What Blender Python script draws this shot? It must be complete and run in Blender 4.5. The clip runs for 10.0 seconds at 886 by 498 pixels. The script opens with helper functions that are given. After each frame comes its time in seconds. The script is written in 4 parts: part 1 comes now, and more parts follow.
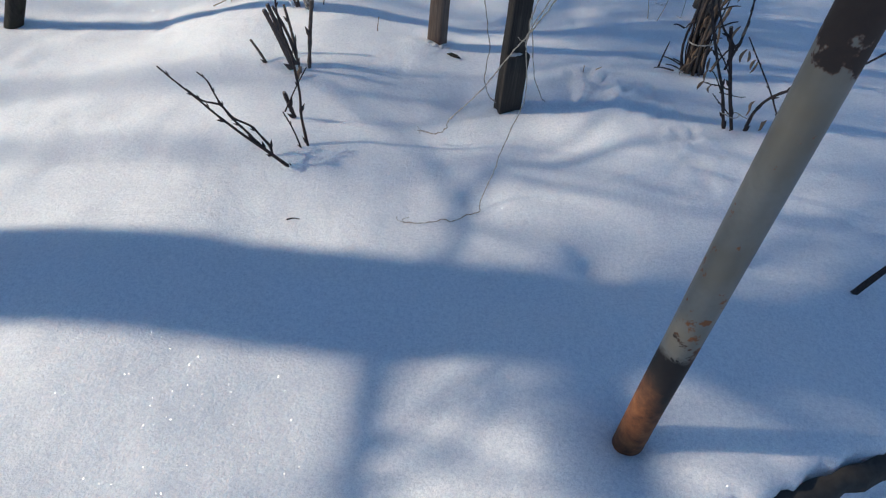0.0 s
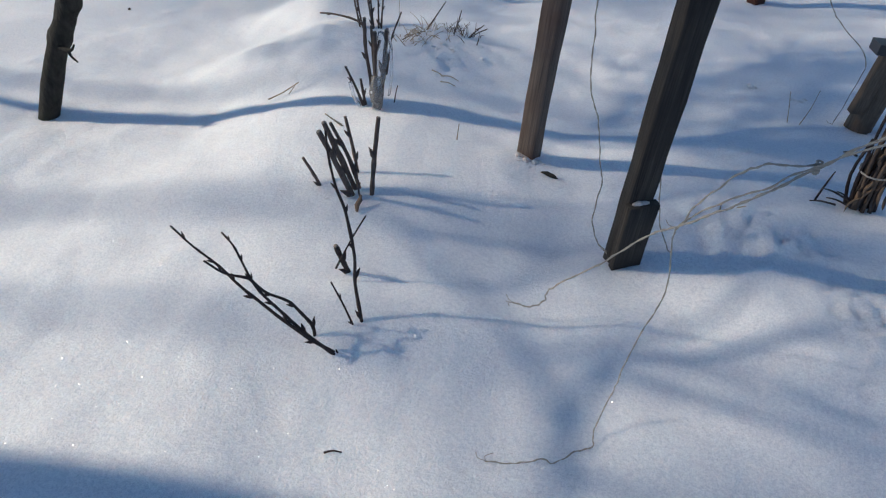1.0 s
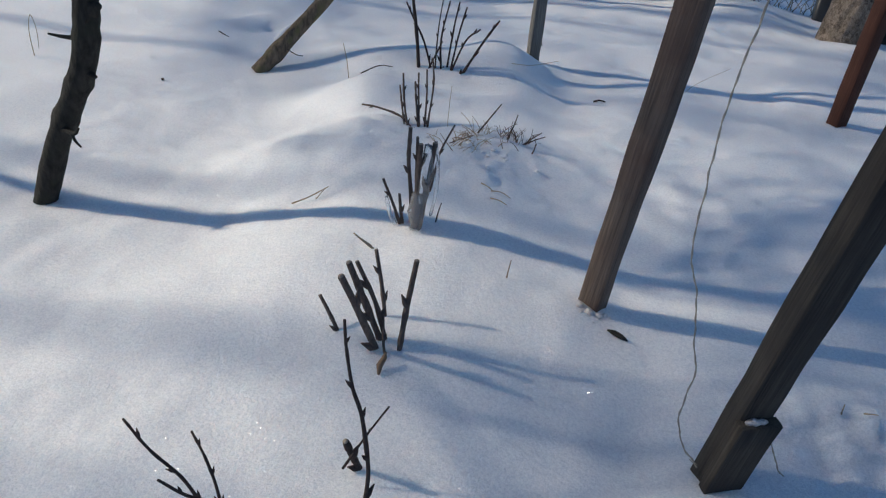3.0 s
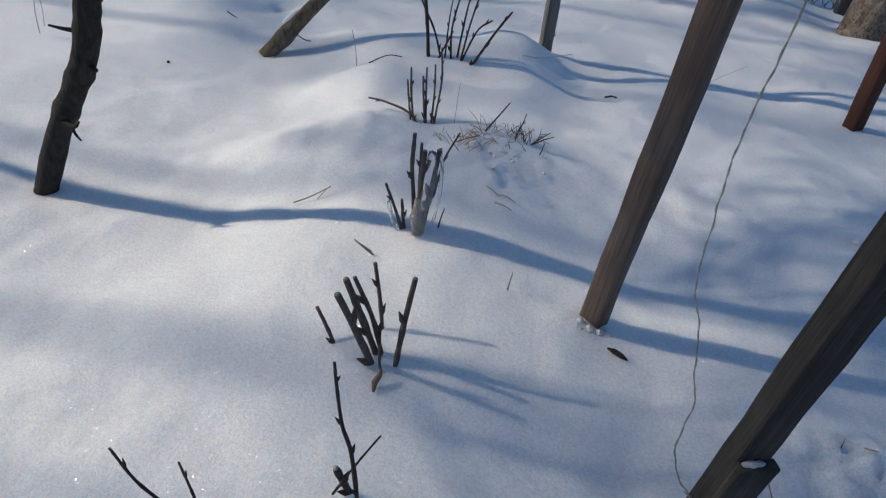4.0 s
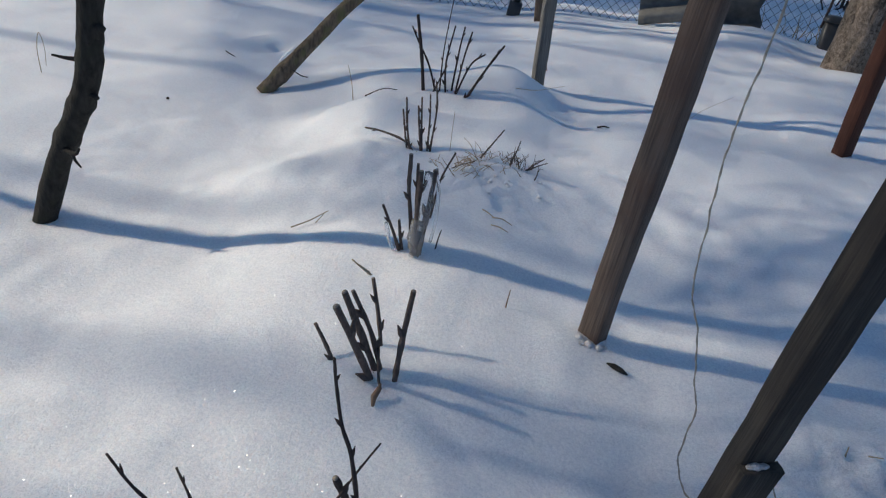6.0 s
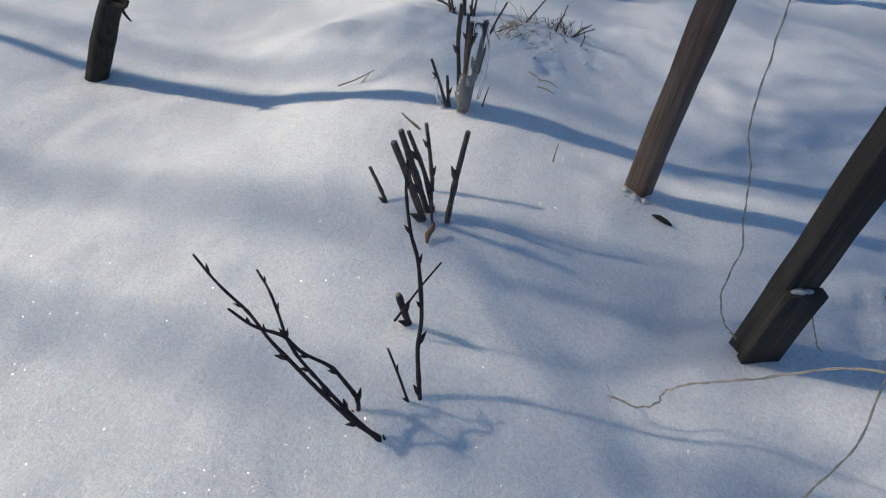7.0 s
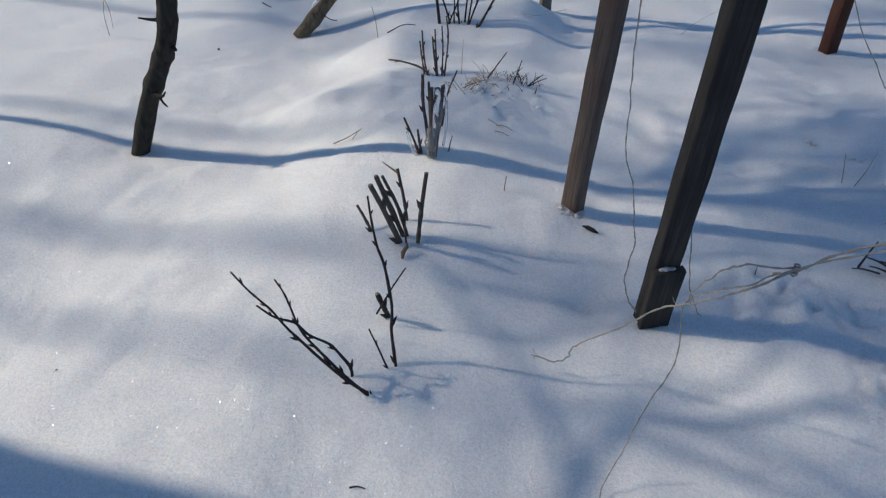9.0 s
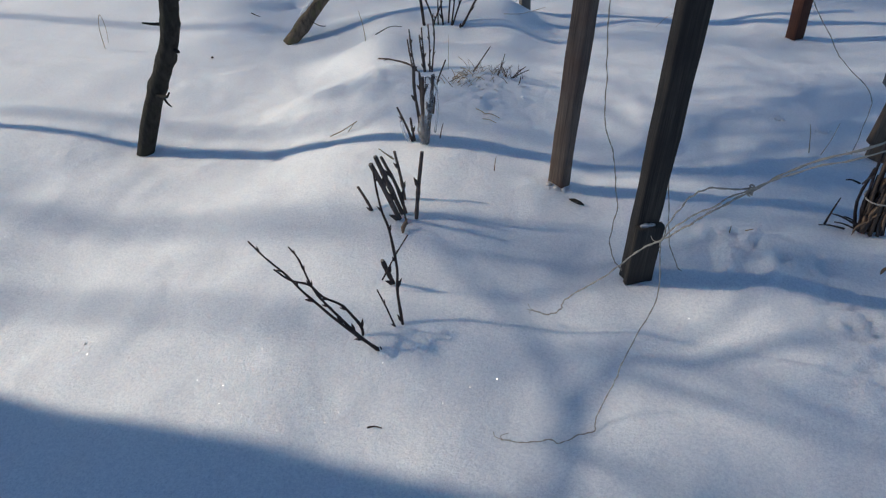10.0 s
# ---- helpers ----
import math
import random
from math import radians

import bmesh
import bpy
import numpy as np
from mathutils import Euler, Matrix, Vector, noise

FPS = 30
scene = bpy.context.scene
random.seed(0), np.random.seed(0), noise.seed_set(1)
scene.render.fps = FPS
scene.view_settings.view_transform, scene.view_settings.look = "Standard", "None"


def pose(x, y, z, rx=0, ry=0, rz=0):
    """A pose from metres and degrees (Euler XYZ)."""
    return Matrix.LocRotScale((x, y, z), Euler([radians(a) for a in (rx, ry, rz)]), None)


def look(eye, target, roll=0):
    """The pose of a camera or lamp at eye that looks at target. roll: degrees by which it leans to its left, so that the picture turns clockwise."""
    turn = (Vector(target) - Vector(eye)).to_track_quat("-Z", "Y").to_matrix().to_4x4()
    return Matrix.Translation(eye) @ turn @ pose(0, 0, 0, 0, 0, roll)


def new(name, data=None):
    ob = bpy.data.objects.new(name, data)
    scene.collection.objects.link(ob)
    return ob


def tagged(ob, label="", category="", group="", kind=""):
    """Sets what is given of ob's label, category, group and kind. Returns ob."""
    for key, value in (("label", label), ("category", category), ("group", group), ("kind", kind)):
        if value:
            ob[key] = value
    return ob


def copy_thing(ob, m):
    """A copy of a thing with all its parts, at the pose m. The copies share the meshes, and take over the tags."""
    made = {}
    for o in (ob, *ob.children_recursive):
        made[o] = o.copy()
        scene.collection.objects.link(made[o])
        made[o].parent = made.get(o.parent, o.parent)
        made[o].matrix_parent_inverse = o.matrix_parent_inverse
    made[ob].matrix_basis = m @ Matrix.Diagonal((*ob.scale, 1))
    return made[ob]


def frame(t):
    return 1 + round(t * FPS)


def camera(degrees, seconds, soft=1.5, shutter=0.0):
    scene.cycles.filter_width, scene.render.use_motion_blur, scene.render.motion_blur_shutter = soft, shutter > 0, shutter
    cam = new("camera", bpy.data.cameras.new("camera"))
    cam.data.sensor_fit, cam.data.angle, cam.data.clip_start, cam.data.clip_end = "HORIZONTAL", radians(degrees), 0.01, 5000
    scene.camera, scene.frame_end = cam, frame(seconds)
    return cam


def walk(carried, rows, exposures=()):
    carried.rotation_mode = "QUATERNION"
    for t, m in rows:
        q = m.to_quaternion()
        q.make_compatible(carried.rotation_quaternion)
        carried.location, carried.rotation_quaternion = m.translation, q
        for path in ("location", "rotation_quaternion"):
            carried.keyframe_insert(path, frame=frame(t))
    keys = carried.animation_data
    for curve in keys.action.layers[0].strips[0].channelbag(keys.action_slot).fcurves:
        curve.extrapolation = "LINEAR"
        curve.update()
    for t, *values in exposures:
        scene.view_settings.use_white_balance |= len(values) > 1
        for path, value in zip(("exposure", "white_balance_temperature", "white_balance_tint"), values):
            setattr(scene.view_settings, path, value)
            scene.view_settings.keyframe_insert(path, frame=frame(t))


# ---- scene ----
cam = camera(67.6, 10.0, soft=1.2)
# the yard falls gently away from the path; all places below are in the yard's own frame
YARD = pose(0, 1.5, 0.25, -6.5) @ pose(0, -1.5, -0.25)
PATH = [
    (0, (0.163, -0.221, 1.276), (0.082, 1.335, 0.022), 4.0),
    (0.5, (0.075, 0.006, 1.309), (-0.125, 1.566, 0.074), 2.8),
    (1, (0.019, 0.395, 1.285), (-0.258, 1.981, 0.098), 2.5),
    (1.5, (-0.077, 0.644, 1.39), (-0.436, 2.313, 0.348), 2.8),
    (2, (-0.088, 0.754, 1.411), (-0.495, 2.51, 0.545), 3.7),
    (2.5, (-0.094, 0.777, 1.37), (-0.511, 2.539, 0.521), 4.2),
    (2.7, (-0.108, 0.792, 1.292), (-0.513, 2.523, 0.377), 4.8),
    (3.8, (-0.139, 0.858, 1.262), (-0.499, 2.465, 0.128), 8.4),
    (4, (-0.138, 0.873, 1.334), (-0.522, 2.504, 0.243), 7.7),
    (4.5, (-0.126, 0.873, 1.391), (-0.533, 2.589, 0.447), 6.9),
    (5, (-0.118, 0.873, 1.387), (-0.533, 2.62, 0.507), 6.3),
    (5.5, (-0.113, 0.864, 1.382), (-0.528, 2.612, 0.504), 6.1),
    (6, (-0.123, 0.834, 1.285), (-0.528, 2.529, 0.303), 6.8),
    (6.2, (-0.129, 0.807, 1.222), (-0.531, 2.447, 0.15), 7.0),
    (7.3, (-0.138, 0.703, 1.187), (-0.564, 2.216, -0.05), 6.1),
    (7.5, (-0.114, 0.692, 1.206), (-0.562, 2.211, -0.015), 5.5),
    (8, (-0.025, 0.62, 1.353), (-0.49, 2.151, 0.153), 4.4),
    (8.5, (0.079, 0.511, 1.391), (-0.402, 2.054, 0.212), 3.0),
    (9, (0.111, 0.368, 1.422), (-0.382, 1.935, 0.28), 1.0),
    (9.5, (0.124, 0.258, 1.413), (-0.364, 1.842, 0.295), -0.1),
    (10, (0.141, 0.186, 1.402), (-0.328, 1.781, 0.29), -0.8),
]
EXPOSURES = [(0.0, 0.13), (0.5, 0.09), (1.0, 0.02), (1.5, -0.01), (2.5, -0.08), (4.0, -0.19), (5.0, -0.22), (6.2, -0.15), (7.5, -0.18), (8.5, -0.16), (10.0, -0.16)]
walk(cam, [(t, YARD @ look(eye, target, roll)) for t, eye, target, roll in PATH], EXPOSURES)

# ---- daylight ----
SUN_HEIGHT, SUN_TURN = 30.0, 8.0
travel = Vector((math.cos(radians(SUN_TURN)) * math.cos(radians(SUN_HEIGHT)),
                 math.sin(radians(SUN_TURN)) * math.cos(radians(SUN_HEIGHT)), -math.sin(radians(SUN_HEIGHT))))
toward = -(YARD.to_3x3() @ travel)
world = bpy.data.worlds.new("winter_sky")
scene.world = world
world.use_nodes = True
sky = world.node_tree.nodes.new("ShaderNodeTexSky")
sky.sky_type, sky.sun_disc = "NISHITA", False
sky.air_density, sky.dust_density, sky.ozone_density = 1.0, 0.0, 5.0
sky.sun_elevation = math.asin(toward.z)
sky.sun_rotation = math.atan2(toward.x, toward.y)
back = world.node_tree.nodes["Background"]
back.inputs["Strength"].default_value = 0.122
world.node_tree.links.new(sky.outputs["Color"], back.inputs["Color"])
sun_data = bpy.data.lights.new("sun", "SUN")
sun_data.energy, sun_data.angle, sun_data.color = 4.0, radians(0.7), (1.0, 0.9, 0.725)
sun = new("sun", sun_data)
sun.matrix_world = Matrix.Translation((-8, 0, 8)) @ toward.to_track_quat("Z", "Y").to_matrix().to_4x4()


# ---- materials ----
class Nodes:
    """A small writer of node materials."""

    def __init__(self, name):
        self.mat = bpy.data.materials.new(name)
        self.mat.use_nodes = True
        self.tree = self.mat.node_tree
        self.bsdf = self.tree.nodes["Principled BSDF"]
        self.out = self.tree.nodes["Material Output"]
        self.coord = self.tree.nodes.new("ShaderNodeTexCoord").outputs["Object"]

    def put(self, node, socket, value):
        if hasattr(value, "is_linked"):
            self.tree.links.new(value, node.inputs[socket])
        else:
            node.inputs[socket].default_value = value

    def node(self, kind, **inputs):
        n = self.tree.nodes.new("ShaderNode" + kind)
        for k, v in inputs.items():
            self.put(n, k.replace("_", " "), v)
        return n

    def stretch(self, scale):
        n = self.node("Mapping", Vector=self.coord)
        n.inputs["Scale"].default_value = scale
        return n.outputs["Vector"]

    def noise(self, scale, detail=4.0, rough=0.55, vector=None, distort=0.0):
        n = self.node("TexNoise", Scale=scale, Detail=detail, Roughness=rough, Distortion=distort, Vector=vector or self.coord)
        return n.outputs["Fac"]

    def ramp(self, fac, stops):
        n = self.node("ValToRGB", Fac=fac)
        el = n.color_ramp.elements
        while len(el) < len(stops):
            el.new(0.5)
        for e, (p, c) in zip(el, stops):
            e.position, e.color = p, (*c, 1) if len(c) == 3 else c
        return n.outputs["Color"]

    def mix(self, fac, a, b):
        n = self.node("Mix")
        n.data_type = "RGBA"
        for s, v in ((0, fac), (6, a), (7, b)):
            if hasattr(v, "is_linked"):
                self.tree.links.new(v, n.inputs[s])
            else:
                n.inputs[s].default_value = (*v, 1) if isinstance(v, tuple) else v
        return n.outputs[2]

    def math(self, op, a, b=0.0):
        n = self.node("Math")
        n.operation = op
        self.put(n, 0, a), self.put(n, 1, b)
        return n.outputs[0]

    def times(self, a, b):
        n = self.node("Mix")
        n.data_type, n.blend_type = "RGBA", "MULTIPLY"
        n.inputs[0].default_value = 1.0
        self.tree.links.new(a, n.inputs[6]), self.tree.links.new(b, n.inputs[7])
        return n.outputs[2]

    def bump(self, height, strength, distance=0.01, normal=None):
        n = self.node("Bump", Height=height, Strength=strength, Distance=distance)
        if normal:
            self.put(n, "Normal", normal)
        return n.outputs["Normal"]

    def set(self, **inputs):
        for k, v in inputs.items():
            if isinstance(v, tuple) and len(v) == 3 and k.endswith("Color"):
                v = (*v, 1)
            self.put(self.bsdf, k.replace("_", " "), v)
        return self.mat


def make_snow(name="snow", sparkle=True):
    m = Nodes(name)
    big = m.noise(1.7, 3)
    fine = m.noise(190.0, 3, 0.7)
    mid = m.noise(38.0, 5, 0.6)
    colour = m.mix(big, (0.9, 0.91, 0.93), (0.95, 0.95, 0.955))
    grain = m.ramp(m.noise(430.0, 2, 0.6), [(0.34, (0.83, 0.845, 0.875)), (0.6, (1, 1, 1))])
    clump = m.ramp(m.noise(125.0, 3, 0.7), [(0.34, (0.85, 0.865, 0.89)), (0.58, (1, 1, 1))])
    colour = m.times(m.times(colour, grain), clump)
    normal = m.bump(mid, 0.4, 0.014)
    normal = m.bump(fine, 0.9, 0.005, normal)
    m.set(Base_Color=colour, Roughness=0.75, Normal=normal, Specular_IOR_Level=0.2,
          Subsurface_Weight=0.8, Subsurface_Scale=0.07, Subsurface_Radius=(0.8, 0.95, 1.0))
    if sparkle:
        cells = m.node("TexVoronoi", Scale=720.0, Vector=m.coord)
        tilt = m.node("VectorMath")
        tilt.operation = "SUBTRACT"
        m.put(tilt, 0, cells.outputs["Color"]), m.put(tilt, 1, (0.5, 0.5, 0.5))
        wide = m.node("VectorMath")
        wide.operation = "MULTIPLY_ADD"
        geo = m.node("NewGeometry")
        m.put(wide, 0, tilt.outputs[0]), m.put(wide, 1, (1.9, 1.9, 1.9)), m.put(wide, 2, geo.outputs["Normal"])
        unit = m.node("VectorMath")
        unit.operation = "NORMALIZE"
        m.put(unit, 0, wide.outputs[0])
        glint = m.node("BsdfGlossy", Roughness=0.2, Normal=unit.outputs[0])
        pick = m.node("TexWhiteNoise")
        m.put(pick, "Vector", cells.outputs["Position"])
        some = m.math("MULTIPLY", m.math("GREATER_THAN", pick.outputs["Value"], 0.84), 0.1)
        blend = m.node("MixShader")
        m.put(blend, 0, some), m.put(blend, 1, m.bsdf.outputs[0]), m.put(blend, 2, glint.outputs[0])
        m.tree.links.new(blend.outputs[0], m.out.inputs["Surface"])
    return m.mat


def make_wood(name, dark, light, stain, lean=(0.0, 0.0), grain=(60, 60, 2.6), relief=0.7):
    m = Nodes(name)
    # the grain runs along the post, which leans
    up = m.node("SeparateXYZ", Vector=m.coord).outputs["Z"]
    slant = m.node("CombineXYZ", X=m.math("MULTIPLY", up, lean[0]), Y=m.math("MULTIPLY", up, lean[1]))
    plumb = m.node("VectorMath")
    plumb.operation = "SUBTRACT"
    m.put(plumb, 0, m.coord), m.put(plumb, 1, slant.outputs[0])
    m.coord = plumb.outputs[0]
    streak = m.noise(1.0, 6, 0.65, m.stretch(grain), 0.6)
    streak = m.math("ADD", m.math("MULTIPLY", streak, 0.45), m.math("MULTIPLY", m.noise(1.0, 4, 0.6, m.stretch((260, 260, 6)), 0.3), 0.55))
    blot = m.noise(5.0, 4)
    colour = m.ramp(streak, [(0.32, dark), (0.68, light)])
    colour = m.mix(m.ramp(blot, [(0.45, (0, 0, 0)), (0.7, (1, 1, 1))]), colour, stain)
    m.set(Base_Color=colour, Roughness=0.85, Normal=m.bump(streak, relief, 0.006), Specular_IOR_Level=0.2)
    return m.mat


def make_bark(name, dark, light, moss, scale=40.0, relief=0.7):
    m = Nodes(name)
    v = m.stretch((1, 1, 0.35))
    rough = m.noise(scale, 6, 0.65, v)
    patch = m.noise(scale * 0.22, 3)
    colour = m.ramp(rough, [(0.3, dark), (0.7, light)])
    colour = m.mix(m.ramp(patch, [(0.5, (0, 0, 0)), (0.68, (1, 1, 1))]), colour, moss)
    m.set(Base_Color=colour, Roughness=0.9, Normal=m.bump(rough, relief, 0.008), Specular_IOR_Level=0.2)
    return m.mat


def make_plated_bark(name, dark, light, moss):
    """Thick bark in long broken ridges, with dark furrows between them."""
    m = Nodes(name)
    ridge = m.node("TexNoise", Scale=26.0, Detail=6.0, Roughness=0.62, Distortion=0.7, Vector=m.stretch((1, 1, 0.16)))
    ridge.noise_type = "RIDGED_MULTIFRACTAL"
    crack = m.ramp(ridge.outputs["Fac"], [(0.3, (1, 1, 1)), (0.8, (0, 0, 0))])
    fine = m.noise(120.0, 5, 0.65, m.stretch((1, 1, 0.5)))
    scales = m.noise(34.0, 5, 0.7, m.stretch((1, 1, 0.7)), 0.8)
    plate = m.mix(m.ramp(m.noise(8.0, 4), [(0.4, (0, 0, 0)), (0.65, (1, 1, 1))]), light, moss)
    plate = m.times(plate, m.ramp(fine, [(0.3, (0.45, 0.43, 0.41)), (0.65, (1, 1, 1))]))
    plate = m.times(plate, m.ramp(scales, [(0.36, (0.35, 0.33, 0.31)), (0.56, (1, 1, 1))]))
    tall = m.math("ADD", m.math("MULTIPLY", crack, 0.7), m.math("ADD", m.math("MULTIPLY", scales, 0.6), m.math("MULTIPLY", fine, 0.3)))
    m.set(Base_Color=m.mix(crack, dark, plate), Roughness=0.92, Normal=m.bump(tall, 0.9, 0.02), Specular_IOR_Level=0.15)
    return m.mat


def make_plain(name, a, b, rough=0.8, scale=60.0, relief=0.3, metal=0.0):
    m = Nodes(name)
    n = m.noise(scale, 4)
    m.set(Base_Color=m.mix(n, a, b), Roughness=rough, Metallic=metal, Normal=m.bump(n, relief, 0.003))
    return m.mat


def make_pipe_paint():
    m = Nodes("worn_grey_paint")
    sep = m.node("SeparateXYZ", Vector=m.coord)
    spots = m.noise(38.0, 5, 0.7)
    blots = m.noise(13.0, 5, 0.65)
    fine = m.noise(120.0, 4)
    paint = m.mix(fine, (0.165, 0.158, 0.136), (0.225, 0.216, 0.188))
    paint = m.mix(m.ramp(m.noise(7.0, 3), [(0.4, (0, 0, 0)), (0.7, (1, 1, 1))]), paint, (0.15, 0.128, 0.09))
    wave = m.math("MULTIPLY", m.math("SUBTRACT", blots, 0.5), 0.12)
    # soot band; its dip towards +x puts that side's shade into the colour
    side = m.math("MULTIPLY", sep.outputs["X"], 1.6)
    soot_shade = m.ramp(m.math("ADD", m.math("ADD", sep.outputs["Z"], side), wave), [(0.13, (0, 0, 0)), (0.22, (1, 1, 1)), (0.33, (1, 1, 1)), (0.37, (0, 0, 0))])
    rust = m.ramp(spots, [(0.3, (0.05, 0.018, 0.01)), (0.5, (0.16, 0.056, 0.02)), (0.7, (0.25, 0.1, 0.038))])
    rust = m.mix(soot_shade, rust, m.mix(spots, (0.01, 0.008, 0.008), (0.03, 0.02, 0.015)))
    # the paint has gone from the foot, and peels in a patch high up
    foot = m.math("ADD", sep.outputs["Z"], m.math("MULTIPLY", m.math("SUBTRACT", blots, 0.5), 0.1))
    bare = m.ramp(foot, [(0.29, (1, 1, 1)), (0.305, (0, 0, 0))])
    tall = m.math("ADD", sep.outputs["Z"], m.math("MULTIPLY", sep.outputs["X"], 0.9))
    high = m.ramp(m.math("ADD", tall, m.math("MULTIPLY", m.math("SUBTRACT", blots, 0.5), 0.3)), [(0.8, (0, 0, 0)), (0.81, (1, 1, 1))])
    near = m.ramp(sep.outputs["Z"], [(0.3, (0.13, 0.13, 0.13)), (0.46, (0.05, 0.05, 0.05)), (0.6, (0.0, 0.0, 0.0))])
    flecks = m.ramp(m.math("ADD", spots, near), [(0.65, (0, 0, 0)), (0.68, (1, 1, 1))])
    worn = m.math("MAXIMUM", m.math("MAXIMUM", bare, high), flecks)
    peeled = m.mix(spots, (0.014, 0.01, 0.009), (0.055, 0.032, 0.022))
    m.set(Base_Color=m.mix(high, m.mix(worn, paint, rust), peeled), Roughness=m.math("ADD", 0.42, m.math("MULTIPLY", worn, 0.4)),
          Normal=m.bump(m.math("ADD", worn, m.math("MULTIPLY", spots, 0.5)), 0.35, 0.003))
    return m.mat


SNOW = make_snow()
SNOW_CLOD = make_snow("snow_clod", False)
WOOD_DARK = make_wood("dark_weathered_wood", (0.013, 0.0125, 0.0135), (0.07, 0.061, 0.052), (0.026, 0.023, 0.023), (0.02, -0.17))
WOOD_BROWN = make_wood("brown_weathered_wood", (0.04, 0.03, 0.026), (0.195, 0.15, 0.123), (0.095, 0.059, 0.048), (0.055, -0.125))
WOOD_GREY = make_wood("grey_weathered_wood", (0.06, 0.057, 0.052), (0.26, 0.245, 0.225), (0.15, 0.142, 0.128), (0.0, -0.15))
WOOD_STAKE = make_wood("stake_wood", (0.1, 0.07, 0.05), (0.24, 0.17, 0.12), (0.07, 0.05, 0.04))
WOOD_RED = make_wood("red_brown_paint", (0.03, 0.014, 0.01), (0.11, 0.046, 0.032), (0.055, 0.024, 0.018), (-0.043, -0.13))
BARK_YOUNG = make_bark("young_bark", (0.0095, 0.0095, 0.0095), (0.041, 0.039, 0.035), (0.028, 0.03, 0.023), 55.0, 0.9)
BARK_OLD = make_plated_bark("old_bark", (0.085, 0.064, 0.05), (0.36, 0.29, 0.235), (0.24, 0.2, 0.16))
BARK_POLE = make_bark("pole_bark", (0.06, 0.046, 0.034), (0.215, 0.165, 0.12), (0.13, 0.12, 0.06), 55.0, 0.9)
CANE = make_bark("cane_bark", (0.055, 0.042, 0.037), (0.15, 0.115, 0.1), (0.1, 0.085, 0.075), 150.0, 0.4)
TWIG = make_bark("twig_bark", (0.022, 0.017, 0.018), (0.075, 0.055, 0.05), (0.05, 0.04, 0.038), 200.0, 0.4)
CUT = make_plain("cut_wood", (0.2, 0.17, 0.14), (0.34, 0.29, 0.23), 0.9, 200.0)
STRAW = make_plain("dry_straw", (0.24, 0.19, 0.125), (0.46, 0.37, 0.26), 0.85, 150.0)
LEAF = make_plain("withered_leaf", (0.12, 0.075, 0.045), (0.26, 0.17, 0.11), 0.85, 120.0)
TWINE = make_plain("hemp_twine", (0.24, 0.215, 0.18), (0.46, 0.42, 0.36), 0.9, 400.0, 0.6)
PAINT_PIPE = make_pipe_paint()
WIRE = make_plain("dull_fence_wire", (0.014, 0.018, 0.026), (0.035, 0.042, 0.055), 0.6, 60.0, 0.1, 0.3)
IRON = make_plain("dark_painted_iron", (0.02, 0.025, 0.03), (0.05, 0.05, 0.055), 0.6, 50.0)
GREEN = make_plain("green_painted_iron", (0.015, 0.06, 0.035), (0.03, 0.1, 0.06), 0.5, 50.0)
SLATE = make_plain("old_slate_sheet", (0.06, 0.06, 0.058), (0.22, 0.215, 0.2), 0.9, 14.0)
SLATE_DARK = make_plain("dark_slate_sheet", (0.035, 0.034, 0.033), (0.14, 0.13, 0.12), 0.9, 14.0)
PLASTIC = make_plain("black_plastic", (0.02, 0.021, 0.024), (0.04, 0.042, 0.045), 0.45, 20.0, 0.05)
SOIL = make_plain("frozen_soil", (0.02, 0.017, 0.015), (0.07, 0.06, 0.05), 0.95, 60.0, 0.9)
ICE = Nodes("clear_ice").set(Base_Color=(0.93, 0.95, 0.97), Roughness=0.12, Transmission_Weight=0.85, IOR=1.31)
PLASTER = make_plain("house_plaster", (0.5, 0.48, 0.44), (0.6, 0.58, 0.54), 0.85, 6.0)
ROOFING = make_plain("house_roofing", (0.1, 0.1, 0.11), (0.18, 0.18, 0.19), 0.8, 10.0)


# ---- shapes ----
class Geo:
    """Collects points and faces for one mesh."""

    def __init__(self):
        self.v, self.f = [], []

    def rings(self, rings, cap=True, closed=True):
        start, n = len(self.v), len(rings[0])
        for r in rings:
            self.v.extend(tuple(p) for p in r)
        for i in range(len(rings) - 1):
            a, b = start + i * n, start + (i + 1) * n
            for k in range(n if closed else n - 1):
                j = (k + 1) % n
                self.f.append((a + k, a + j, b + j, b + k))
        if cap:
            self.f.append(tuple(start + k for k in reversed(range(n))))
            self.f.append(tuple(start + (len(rings) - 1) * n + k for k in range(n)))
        return self

    def tube(self, pts, radii, n=8, wobble=0.0, seed=0.0, cap=True):
        pts = [Vector(p) for p in pts]
        if not hasattr(radii, "__len__"):
            radii = [radii] * len(pts)
        side, rings = None, []
        for i, p in enumerate(pts):
            way = (pts[min(i + 1, len(pts) - 1)] - pts[max(i - 1, 0)]).normalized()
            if side is None:
                side = way.orthogonal().normalized()
            side = (side - way * side.dot(way)).normalized()
            up = way.cross(side)
            ring = []
            for k in range(n):
                a = 2 * math.pi * k / n
                r = radii[i]
                if wobble:
                    r *= 1 + wobble * noise.noise((math.cos(a) * 1.3 + seed, math.sin(a) * 1.3 + i * 0.45, seed * 2.1))
                ring.append(p + (side * math.cos(a) + up * math.sin(a)) * r)
            rings.append(ring)
        return self.rings(rings, cap)

    def mesh(self, name, at, smooth=True):
        me = bpy.data.meshes.new(name)
        me.from_pydata([(x - at[0], y - at[1], z - at[2]) for x, y, z in self.v], [], self.f)
        me.update()
